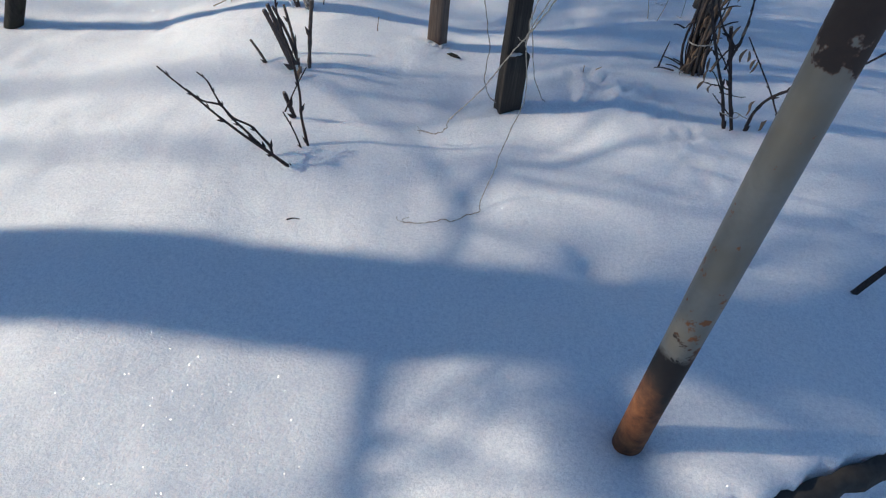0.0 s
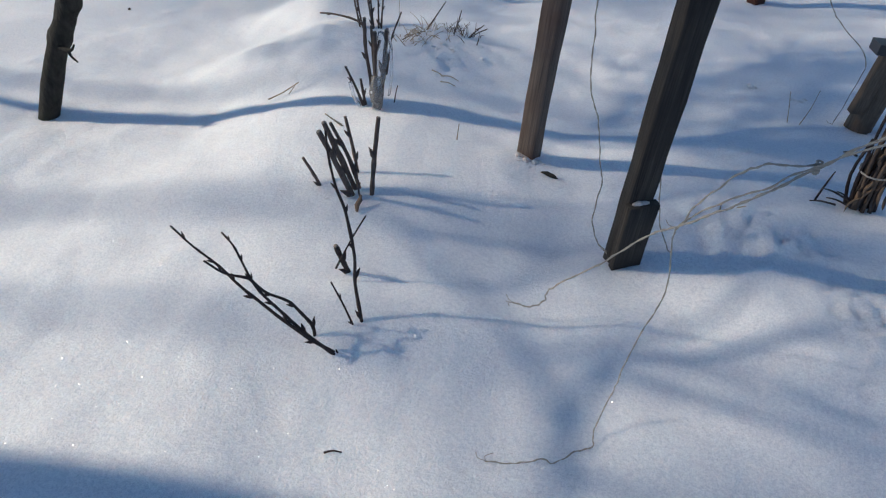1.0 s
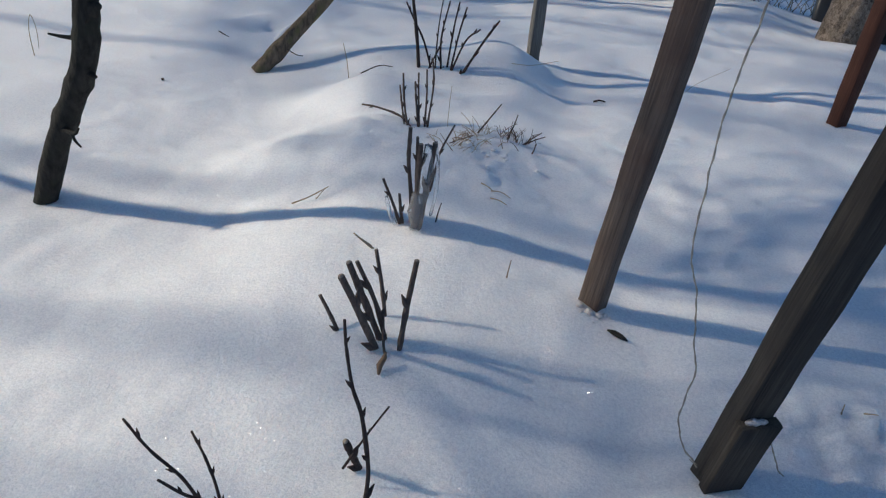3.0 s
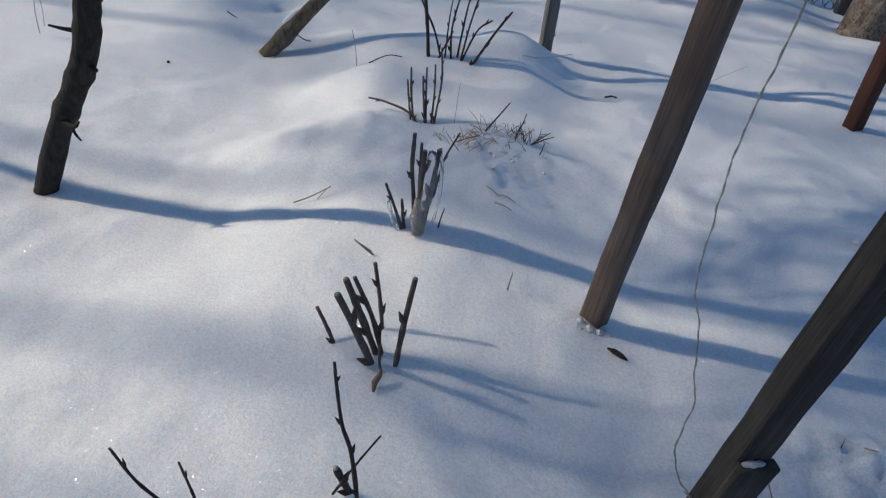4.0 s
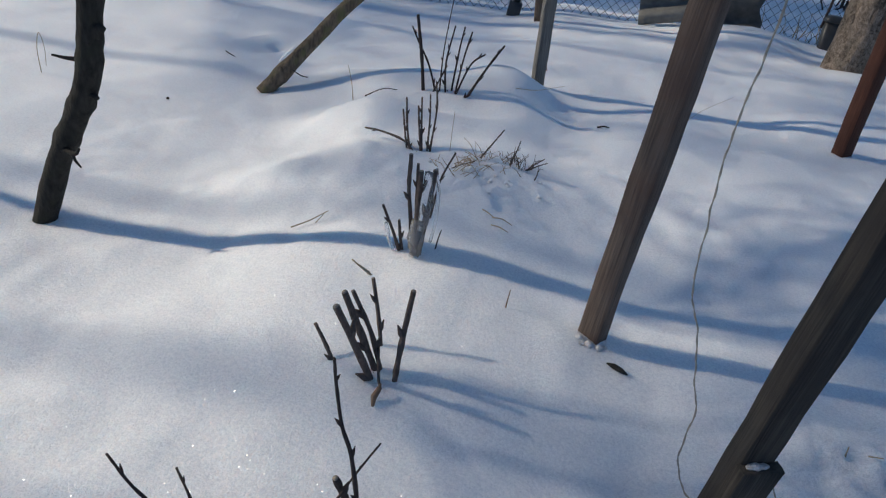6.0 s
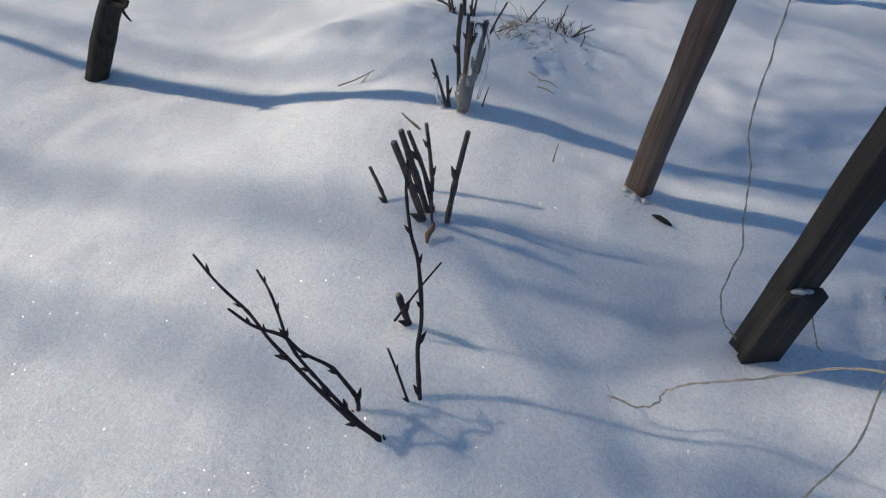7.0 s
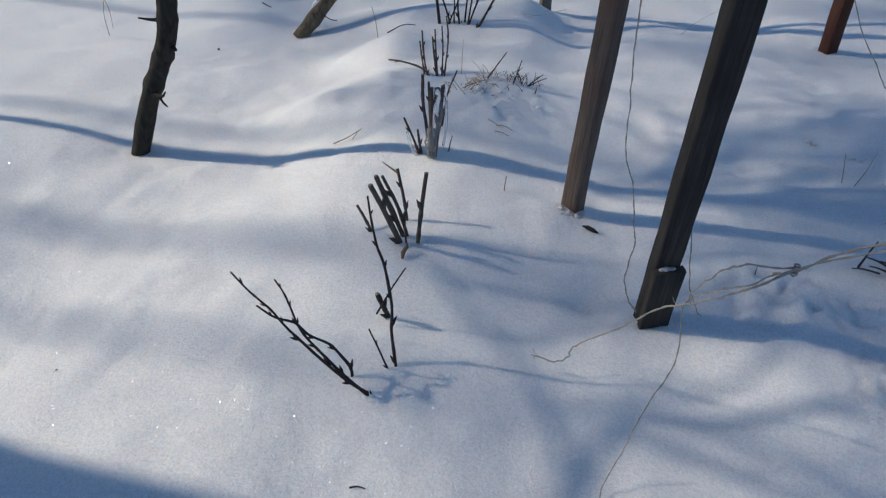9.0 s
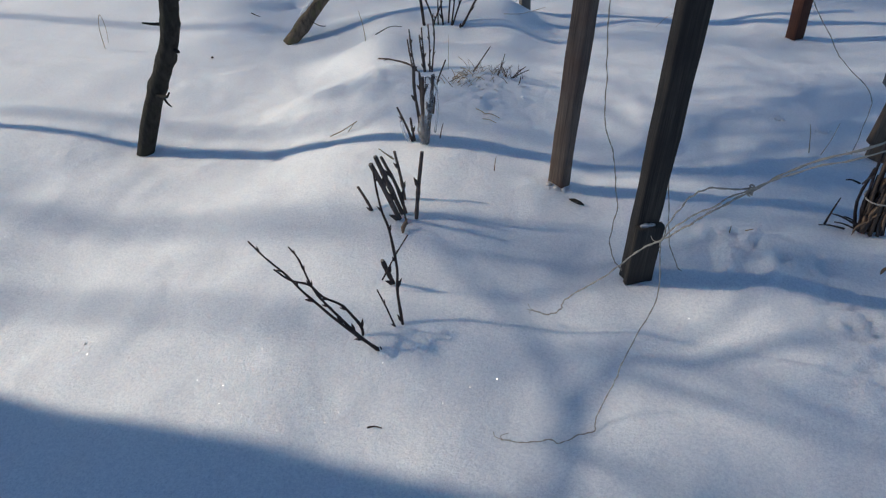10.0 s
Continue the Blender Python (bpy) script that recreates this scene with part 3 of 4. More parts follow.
for k, (pts, r) in enumerate((
        ([(-0.586, 2.43, 0.315), (-0.588, 2.43, 0.36), (-0.59, 2.432, 0.43)], 0.022),
        ([(-0.578, 2.44, 0.4), (-0.573, 2.447, 0.48), (-0.572, 2.45, 0.575)], 0.016),
        ([(-0.55, 2.45, 0.36), (-0.54, 2.45, 0.43), (-0.543, 2.455, 0.52), (-0.555, 2.46, 0.585)], 0.006),
        ([(-0.64, 2.43, 0.3), (-0.668, 2.432, 0.35), (-0.682, 2.436, 0.4)], 0.007))):
    line = curve(pts, 5)
    part("ice_glaze", Geo().tube(line, [r * (0.55 + 0.45 * math.sin(math.pi * (i + 1) / (len(line) + 1))) for i in range(len(line))], 10, 0.7, k * 4.0), ICE, icy, "clear lumpy ice")

shrub("currant_shrub", (-0.838, 3.187, 0.367), "thin pruned twigs rising from a snow ridge", [
    ([(-0.828, 3.151, 0.32), (-0.9, 3.207, 0.352), (-1.014, 3.239, 0.361), (-1.086, 3.255, 0.355)], 0.0055, 0.0037, 2, True),
    ([(-0.86, 3.169, 0.329), (-0.904, 3.243, 0.405), (-0.94, 3.321, 0.49)], 0.0052, 0.0037, 4, True),
    ([(-0.873, 3.169, 0.329), (-0.91, 3.235, 0.39), (-0.944, 3.3, 0.446)], 0.0044, 0.0030, 3, True),
    ([(-0.836, 3.216, 0.352), (-0.862, 3.265, 0.413), (-0.884, 3.31, 0.469)], 0.0048, 0.0037, 2, True),
    ([(-0.833, 3.225, 0.352), (-0.86, 3.285, 0.436), (-0.877, 3.326, 0.501)], 0.0048, 0.0037, 3, True),
    ([(-0.81, 3.235, 0.352), (-0.828, 3.295, 0.436), (-0.846, 3.334, 0.517)], 0.0044, 0.0033, 3, True),
    ([(-0.796, 3.235, 0.352), (-0.807, 3.31, 0.468), (-0.826, 3.337, 0.564)], 0.0044, 0.0033, 4, True),
], CANE)
shrub("currant_shrub", (-1.0, 4.17, 0.29), "bare spreading twigs on a far snow mound", [
    ([(-1.126, 4.16, 0.26), (-1.155, 4.17, 0.45), (-1.194, 4.17, 0.653)], 0.011, 0.008, 0, True),
    ([(-1.06, 4.17, 0.27), (-1.112, 4.17, 0.412), (-1.179, 4.17, 0.524), (-1.219, 4.17, 0.595)], 0.0065, 0.004, 4, False),
    ([(-1.041, 4.17, 0.26), (-1.039, 4.17, 0.502), (-1.013, 4.17, 0.764)], 0.0065, 0.0018, 4, False),
    ([(-1.007, 4.17, 0.27), (-1.021, 4.17, 0.438), (-0.991, 4.17, 0.63)], 0.0065, 0.004, 5, False),
    ([(-0.983, 4.19, 0.27), (-0.959, 4.17, 0.504), (-0.941, 4.17, 0.632)], 0.006, 0.004, 4, False),
    ([(-0.958, 4.17, 0.27), (-0.932, 4.17, 0.465), (-0.901, 4.17, 0.614)], 0.006, 0.004, 4, False),
    ([(-0.955, 4.17, 0.27), (-0.891, 4.17, 0.449), (-0.82, 4.17, 0.516)], 0.006, 0.004, 4, False),
    ([(-0.89, 4.17, 0.28), (-0.801, 4.17, 0.453), (-0.729, 4.17, 0.573)], 0.008, 0.005, 3, True),
    ([(-1.064, 4.16, 0.3), (-1.011, 4.16, 0.429)], 0.005, 0.004, 1, False),
], TWIG)


# ---- young tree ----
def bough(g, p, way, length, r, depth, rng, bend=0.35):
    """A crooked branch with smaller ones, joined into one mesh."""
    line, q, d = [p], p.copy(), way.normalized()
    n = 5 if depth else 4
    for i in range(n):
        d = (d + Vector((rng.uniform(-bend, bend), rng.uniform(-bend, bend), rng.uniform(-bend, bend) + 0.05))).normalized()
        q = q + d * length / n
        line.append(q.copy())
    g.tube(line, taper(r, r * 0.45, len(line)), 8 if r > 0.02 else 5, 0.15, r * 100)
    if depth:
        for i in range(2, len(line)):
            for _ in range(rng.choice((1, 2, 2))):
                dd = (d + Vector((rng.uniform(-1, 1), rng.uniform(-1, 1), rng.uniform(-0.5, 0.8)))).normalized()
                bough(g, line[i], dd, length * rng.uniform(0.45, 0.7), r * 0.45, depth - 1, rng, bend)


T0 = (-1.835, 2.354, 0.17)
tree = thing("young_tree", T0, "slender dark young tree trunk with cut side shoots", "tree")
trunk_line = curve([(-1.9, 2.35, 0.03), (-1.835, 2.354, 0.169), (-1.738, 2.354, 0.385), (-1.645, 2.354, 0.545), (-1.58, 2.354, 0.668), (-1.537, 2.354, 0.84), (-1.51, 2.354, 1.0), (-1.476, 2.35, 1.16), (-1.45, 2.34, 1.4), (-1.43, 2.33, 1.7)], 7)
radii = taper(0.0375, 0.031, len(trunk_line))
for k, z in enumerate((0.47, 0.6, 0.735, 0.8, 0.93)):
    for i, p in enumerate(trunk_line):
        radii[i] *= 1 + 0.13 * math.exp(-((p.z - z) / 0.018) ** 2)
trunk = part("trunk", Geo().tube(trunk_line, radii, 16, 0.14, 2.0), BARK_YOUNG, tree)
for pts, r in (([(-1.5, 2.345, 0.9), (-1.57, 2.335, 0.922), (-1.645, 2.33, 0.95)], 0.011), ([(-1.55, 2.35, 0.735), (-1.615, 2.34, 0.73), (-1.668, 2.335, 0.732)], 0.008),
               ([(-1.69, 2.33, 0.45), (-1.625, 2.31, 0.452), (-1.6, 2.305, 0.475)], 0.008), ([(-1.64, 2.315, 0.452), (-1.628, 2.31, 0.43), (-1.605, 2.305, 0.415)], 0.006),
               ([(-1.535, 2.35, 0.81), (-1.505, 2.346, 0.826), (-1.49, 2.345, 0.828)], 0.024), ([(-1.485, 2.35, 1.1), (-1.455, 2.346, 1.12), (-1.435, 2.345, 1.118)], 0.022),
               ([(-1.585, 2.35, 0.64), (-1.56, 2.346, 0.634), (-1.54, 2.343, 0.628)], 0.013)):
    line = curve(pts, 3)
    part("side_shoot", Geo().tube(line, [r * 1.35] + taper(r, r * 0.4, len(line) - 1), 8, 0.3, r * 900), BARK_YOUNG, trunk)
rng = random.Random(4)
for k, (way, reach) in enumerate((((0.25, 0.5, 1.0), 0.9), ((-0.5, -0.2, 1.0), 0.8), ((0.5, -0.1, 0.9), 0.9), ((-0.3, 0.8, 0.8), 0.8), ((0.1, 0.2, 1.0), 1.0))):
    g = Geo()
    bough(g, trunk_line[-1 - k * 2], Vector(way), reach * 1.15, 0.028, 2, rng)
    part("branch", g, BARK_YOUNG, tree)

# ---- leaning pole ----
POLE = (-2.0, 4.05, 0.15)
pole = thing("leaning_pole", POLE, "bark-covered pole leaning out of the snow, with a sawn foot", "pole")
line = curve([(-2.01, 4.03, 0.13), (-1.86, 4.16, 0.33), (-1.69, 4.27, 0.55), (-1.385, 4.48, 0.92), (-1.215, 4.68, 1.3), (-1.08, 4.85, 1.75)], 6)
radii = taper(0.042, 0.027, len(line))
radii[3], radii[4] = 0.047, 0.046
part("shaft", Geo().tube(line, radii, 14, 0.12, 6.0), BARK_POLE, pole)
g = Geo()
snow_strip(g, (-1.925, 4.075, 0.315), (-1.855, 4.135, 0.392), 0.016, 0.014, 5.0)
part("snow_patch", g, SNOW_CLOD, pole, "strip of snow on top")
part("side_twig", Geo().tube(curve([(-1.86, 4.1, 0.27), (-1.8, 4.08, 0.255), (-1.75, 4.06, 0.26)], 3), 0.003, 6), TWIG, pole)

# ---- bundle of cut canes and the leafy shrub ----
def leaf_geo(at, down, wide, long, curl):
    """A dry, folded leaf that hangs from its stalk."""
    at, down = Vector(at), Vector(down).normalized()
    side = down.orthogonal().normalized()
    fold = down.cross(side)
    g, rings = Geo(), []
    for i in range(6):
        t = i / 5
        w = wide * math.sin(math.pi * (0.08 + 0.9 * t)) ** 0.8
        c = at + down * long * t + fold * curl * math.sin(t * 2.6)
        rings.append([c - side * w + fold * w * 0.9, c + fold * 0.0012, c + side * w + fold * w * 0.7, c - fold * 0.0014])
    return g.rings(rings)


B0 = Vector((0.945, 2.27, 0.27))
bundle = thing("cane_bundle", tuple(B0), "narrow bundle of brown cut canes with withered leaves, tied upright", "cane bundle")
rng = random.Random(11)
for k in range(46):
    a, r = rng.uniform(0, 6.28), 0.042 * math.sqrt(rng.random())
    p = B0 + Vector((math.cos(a) * r, math.sin(a) * r * 0.8, 0))
    p.z = height(p.x, p.y) - 0.02
    up = rng.choice((0.1, 0.16, 0.2, 0.24, 0.3, 0.36, 0.42)) * rng.uniform(0.85, 1.12)
    q = B0 + Vector((math.cos(a) * (r * 0.7 + up * 0.05) + up * 0.04 - 0.015 + rng.gauss(0, 0.012), math.sin(a) * r * 0.6 - up * 0.1, up))
    mid = p.lerp(q, 0.5) + Vector((rng.gauss(0, 0.009) - 0.008, rng.gauss(0, 0.008), 0))
    rr = rng.uniform(0.0026, 0.006)
    cane = part("cane", Geo().tube(curve([p, mid, q], 3), taper(rr, rr * 0.8, 7), 7, 0.25, k * 1.1), (TWIG, CANE, TWIG, CANE, WOOD_STAKE)[k % 5], bundle)
STUBS = (((-0.09, 0.17), (-0.135, 0.185)), ((-0.06, 0.2), (-0.09, 0.175)), ((0.0, 0.12), (0.05, 0.15)), ((0.02, 0.1), (0.078, 0.074)), ((0.03, 0.18), (0.085, 0.215)),
         ((0.02, 0.25), (0.075, 0.27)), ((0.02, 0.29), (0.06, 0.34)), ((-0.03, 0.26), (-0.02, 0.31)), ((0.0, 0.33), (0.01, 0.4)), ((-0.05, 0.02), (-0.14, 0.06)),
         ((-0.03, 0.01), (-0.1, 0.055)), ((-0.04, 0.0), (-0.12, 0.03)), ((-0.14, 0.01), (-0.13, 0.12)), ((-0.08, 0.0), (-0.16, 0.012)))
for k, ((ax, az), (bx, bz)) in enumerate(STUBS):
    p, q = B0 + Vector((ax, -0.02 - 0.1 * az, az)), B0 + Vector((bx, -0.035 - 0.1 * bz, bz))
    part("broken_twig", Geo().tube(curve([p, p.lerp(q, 0.6) + Vector((0, 0, 0.005)), q], 3), taper(0.0036, 0.0018, 7), 6, 0.2, k), (TWIG, CANE)[k % 2], bundle)
for k in range(30):
    up = rng.choice((0.03, 0.05, 0.16, 0.2, 0.24, 0.28, 0.3, 0.34)) + rng.uniform(-0.02, 0.03)
    at = B0 + Vector((rng.uniform(-0.05, 0.035) + up * 0.12, -0.035 - up * 0.1 + rng.uniform(-0.012, 0.01), up + 0.04))
    part("dry_leaf", leaf_geo(at, (rng.uniform(-0.7, 0.1), rng.uniform(-0.3, 0.1), -1), rng.uniform(0.005, 0.011), rng.uniform(0.03, 0.075), rng.uniform(-0.014, 0.014)), (LEAF, LEAF, WOOD_STAKE)[k % 3], bundle, "withered brown leaf")
ring = [B0 + Vector((0.052 * math.cos(t * 0.42) - 0.005, -0.02 + 0.05 * math.sin(t * 0.42), 0.13 + 0.012 * math.sin(t * 0.42 + 1))) for t in range(16)]
part("tie", Geo().tube(ring, 0.0025, 6), TWINE, bundle, "pale twine tie")

leafy = shrub("leafy_shrub", (0.97, 1.81, 0.28), "bare upright shrub shoots with withered hanging leaves", [
    ([(0.955, 1.81, 0.255), (0.944, 1.81, 0.292), (0.91, 1.81, 0.392), (0.864, 1.81, 0.489), (0.82, 1.81, 0.593), (0.798, 1.81, 0.655), (0.791, 1.81, 0.716), (0.751, 1.81, 0.828)], 0.0058, 0.003, 9, False),
    ([(0.985, 1.81, 0.25), (0.968, 1.81, 0.296), (0.933, 1.81, 0.396), (0.902, 1.81, 0.494), (0.884, 1.81, 0.554), (0.871, 1.81, 0.599)], 0.0062, 0.0055, 5, True),
    ([(0.901, 1.81, 0.505), (0.912, 1.808, 0.564), (0.914, 1.806, 0.604), (0.912, 1.804, 0.649), (0.906, 1.8, 0.705), (0.906, 1.8, 0.77), (0.91, 1.79, 0.9)], 0.0042, 0.002, 8, False),
    ([(0.882, 1.81, 0.56), (0.848, 1.812, 0.596), (0.823, 1.812, 0.645), (0.798, 1.812, 0.705), (0.79, 1.81, 0.746), (0.795, 1.81, 0.8)], 0.0036, 0.0022, 6, False),
    ([(1.09, 1.8, 0.35), (1.046, 1.81, 0.42), (0.983, 1.81, 0.505), (0.932, 1.81, 0.574)], 0.003, 0.0018, 5, False),
    ([(1.015, 1.81, 0.25), (1.021, 1.81, 0.272), (1.029, 1.81, 0.334), (1.062, 1.81, 0.389), (1.14, 1.8, 0.44), (1.26, 1.78, 0.52), (1.38, 1.76, 0.64)], 0.0066, 0.003, 8, False),
    ([(0.868, 1.8, 0.508), (0.88, 1.8, 0.53), (0.9, 1.8, 0.55), (0.912, 1.8, 0.57)], 0.0026, 0.0016, 2, False),
    ([(0.9, 1.805, 0.412), (0.885, 1.8, 0.418), (0.86, 1.8, 0.42), (0.838, 1.8, 0.425)], 0.0024, 0.0014, 3, False),
    ([(0.893, 1.805, 0.412), (0.875, 1.8, 0.44), (0.855, 1.8, 0.462), (0.838, 1.8, 0.462)], 0.0022, 0.0013, 2, False),
    ([(0.925, 1.805, 0.345), (0.9, 1.8, 0.368), (0.877, 1.8, 0.39)], 0.0022, 0.0013, 3, False),
    ([(0.94, 1.805, 0.387), (0.96, 1.8, 0.386), (0.982, 1.8, 0.388)], 0.0018, 0.0012, 1, False),
    ([(0.87, 1.805, 0.51), (0.886, 1.8, 0.49), (0.91, 1.8, 0.45), (0.918, 1.8, 0.43)], 0.0022, 0.0014, 3, False),
], TWIG, group="")
LEAVES = ((0.838, 0.462), (0.84, 0.428), (0.865, 0.418), (0.894, 0.606), (0.91, 0.61), (0.935, 0.54), (0.945, 0.535), (0.971, 0.51), (0.98, 0.505),
          (1.005, 0.372), (1.015, 0.378), (1.073, 0.315), (1.062, 0.31), (0.86, 0.5), (1.16, 0.44), (1.24, 0.5))
for k, (x, z) in enumerate(LEAVES):
    rng = random.Random(k)
    part("dry_leaf", leaf_geo((x, 1.8, z), (rng.uniform(-0.5, 0.15), rng.uniform(-0.3, 0.2), -1), rng.uniform(0.005, 0.009), rng.uniform(0.03, 0.046), rng.uniform(-0.009, 0.009)), LEAF, leafy, "withered brown leaf", True)
ring = [Vector((0.957 + 0.03 * math.cos(t * 0.42), 1.81 + 0.012 * math.sin(t * 0.42), 0.318 + 0.006 * math.sin(t * 0.9))) for t in range(16)] + [Vector((0.99, 1.79, 0.325)), Vector((1.005, 1.785, 0.322))]
part("tie", Geo().tube(ring, 0.0016, 5), TWINE, leafy, "pale twine tie")


# ---- twine ----
def cord(pts, r, name, label, frays=2):
    """Two twisted strands, with loose fibres at the end."""
    line = curve(pts, 9)
    ob = thing(name, tuple(pts[0]), label, "twine")
    for s in (0, 1):
        strand = []
        for i, p in enumerate(line):
            way = (line[min(i + 1, len(line) - 1)] - line[max(i - 1, 0)]).normalized()
            a = way.orthogonal().normalized()
            b = way.cross(a)
            t = i * 1.15 + s * math.pi
            wob = Vector((noise.noise((i * 0.33, 1, r * 900)), noise.noise((i * 0.33, 2, r * 900)), noise.noise((i * 0.33, 3, r * 900)))) * 0.0035
            strand.append(p + wob + (a * math.cos(t) + b * math.sin(t)) * r * 0.5)
        part("strand", Geo().tube(strand, r * 0.62, 6), TWINE, ob)
    rng = random.Random(int(r * 1e5))
    for k in range(frays):
        p = line[0]
        part("fibre", Geo().tube(curve([p, p + Vector((rng.uniform(-0.02, 0.01), rng.uniform(-0.01, 0.02), 0.004)), p + Vector((rng.uniform(-0.03, 0.02), rng.uniform(-0.02, 0.03), rng.uniform(-0.002, 0.012)))], 3), 0.0007, 5), TWINE, ob)
    return ob


cord([(-0.015, 1.565, 0.287), (0.024, 1.562, 0.285), (0.052, 1.572, 0.3), (0.057, 1.58, 0.32), (0.084, 1.578, 0.355), (0.145, 1.53, 0.45), (0.214, 1.44, 0.6), (0.245, 1.36, 0.68), (0.274, 1.286, 0.76), (0.302, 1.212, 0.84), (0.351, 1.212, 0.885), (0.41, 1.204, 0.94), (0.55, 1.15, 1.05), (0.8, 1.02, 1.3)], 0.002, "hanging_twine", "pale hemp twine hanging down to the snow", 3)
cord([(-0.016, 1.16, 0.24), (0.034, 1.167, 0.238), (0.084, 1.186, 0.242), (0.11, 1.182, 0.24), (0.144, 1.214, 0.242), (0.176, 1.232, 0.246), (0.179, 1.266, 0.264), (0.205, 1.315, 0.315), (0.214, 1.341, 0.35), (0.242, 1.385, 0.42), (0.266, 1.414, 0.5), (0.256, 1.43, 0.6), (0.25, 1.38, 0.67), (0.27, 1.29, 0.77), (0.3, 1.21, 0.85), (0.352, 1.206, 0.895), (0.42, 1.19, 0.945), (0.56, 1.13, 1.05), (0.82, 1.0, 1.3)], 0.0016, "hanging_twine", "pale hemp twine trailing across the snow", 2)
cord([(0.25, 1.385, 0.66), (0.252, 1.311, 0.76), (0.267, 1.235, 0.85), (0.289, 1.205, 0.885), (0.35, 1.21, 0.89)], 0.0016, "hanging_twine", "loose loop of pale twine at a knot", 1)
g = Geo()
for k in range(5):
    t = k * 1.3
    g.tube([Vector((0.352, 1.211, 0.888)) + Vector((math.cos(t + a) * 0.0035, math.sin(t + a) * 0.0035, 0.004 * k - 0.008)) for a in (0, 0.7, 1.4, 2.1, 2.8, 3.5, 4.2, 5.0)], 0.0014, 5)
solid("twine_knot", g, TWINE, (0.352, 1.211, 0.888), "frayed knot where the twines meet", "knot")
cord([(0.2, 1.83, 0.275), (0.17, 1.88, 0.28), (0.152, 1.91, 0.33), (0.16, 1.94, 0.42), (0.145, 1.98, 0.47), (0.125, 2.0, 0.562), (0.092, 2.0, 0.65), (0.08, 2.0, 0.788), (0.068, 1.98, 0.917), (0.066, 1.94, 1.038), (0.062, 1.88, 1.178), (0.06, 1.85, 1.5), (0.07, 1.85, 2.0)], 0.0019, "hanging_twine", "thin pale twine tied at a post's foot", 1)
cord([(0.372, 1.86, 0.27), (0.345, 1.872, 0.3), (0.316, 1.89, 0.36), (0.298, 1.913, 0.46), (0.275, 1.937, 0.62), (0.266, 1.9, 0.7), (0.25, 1.835, 0.78)], 0.0017, "hanging_twine", "thin pale twine hanging behind a dark post", 1)

# ---- straws, twigs and grass ----
def sprig(name, pts, r, material, label, category="straw", group="dry straws"):
    line = curve(pts, 4)
    return solid(name, Geo().tube(line, taper(r, r * 0.6, len(line)), 6, 0.25, pts[0][0] * 7), material, tuple(pts[0]), label, category, group)


def on(x, y, up=0.0):
    return (x, y, height(x, y) + up)


sprig("twig", [on(-0.31, 1.1, 0.004), on(-0.295, 1.107, 0.005), on(-0.278, 1.108, 0.004)], 0.0022, TWIG, "tiny twig lying on snow", "twig")
g = Geo().tube([on(-0.002, 2.236, 0.004), on(0.015, 2.228, 0.009), on(0.035, 2.222, 0.008), on(0.052, 2.218, 0.004)], [0.002, 0.007, 0.007, 0.002], 8, 0.3, 3.0)
solid("bark_chip", g, BARK_YOUNG, on(0.025, 2.226), "dark chip of bark on the snow", "bark")
sprig("straw", [on(-0.287, 2.32, -0.01), on(-0.286, 2.32, 0.02), on(-0.283, 2.325, 0.055)], 0.0022, LEAF, "short straw standing in snow")
sprig("straw", [(-0.66, 2.295, 0.3), (-0.69, 2.29, 0.322), (-0.72, 2.283, 0.347)], 0.0036, STRAW, "bent straw leaning over snow")
sprig("straw", [(-0.665, 2.31, 0.295), (-0.685, 2.305, 0.31), (-0.705, 2.3, 0.325)], 0.0028, STRAW, "bent straw leaning over snow")
sprig("straw", [on(-1.02, 2.5, 0.01), on(-0.98, 2.54, 0.012), on(-0.93, 2.58, 0.022)], 0.0028, STRAW, "straw lying on sunlit snow")
sprig("straw", [on(-0.96, 2.55, 0.0), on(-0.94, 2.57, 0.02)], 0.002, STRAW, "straw lying on sunlit snow")
sprig("twig", [on(-2.52, 4.48, 0.01), on(-2.46, 4.43, 0.012), on(-2.4, 4.39, 0.01)], 0.004, TWIG, "twig lying on snow", "twig")
sprig("twig", [on(-1.28, 3.72, 0.02), on(-1.22, 3.8, 0.04), on(-1.17, 3.86, 0.05)], 0.003, TWIG, "twig lying on snow", "twig")
sprig("twig", [on(-0.545, 2.5, 0.0), on(-0.542, 2.51, 0.03), on(-0.54, 2.53, 0.05)], 0.0026, TWIG, "short twig standing in snow", "twig")
for k, (a, b) in enumerate((((-0.44, 2.81), (-0.37, 2.81)), ((-0.43, 2.75), (-0.37, 2.74)), ((-0.48, 2.83), (-0.43, 2.81)))):
    sprig("straw", [on(*a, 0.008), on((a[0] + b[0]) / 2, (a[1] + b[1]) / 2, 0.01), on(*b, 0.006)], 0.0025, STRAW, "dry straw lying on snow")
sprig("straw", [on(0.86, 2.86, 0), on(0.85, 2.87, 0.06), on(0.84, 2.88, 0.11)], 0.0018, STRAW, "thin dry stalk standing in snow")
sprig("straw", [on(0.90, 2.85, 0), on(0.925, 2.87, 0.06), on(0.945, 2.9, 0.12)], 0.0018, STRAW, "thin dry stalk standing in snow")
sprig("straw", [on(0.5, 2.06, 0), on(0.502, 2.07, 0.03)], 0.002, STRAW, "short dry stalk standing in snow")
sprig("straw", [on(0.545, 2.07, 0.01), on(0.56, 2.05, 0.018)], 0.002, STRAW, "short dry stalk in snow")
sprig("straw", [on(-3.06, 3.6, 0), (-3.06, 3.6, 0.28), (-3.03, 3.6, 0.37), (-3.01, 3.6, 0.3), (-3.02, 3.6, 0.2)], 0.0022, STRAW, "looped dry grass blade standing in snow")
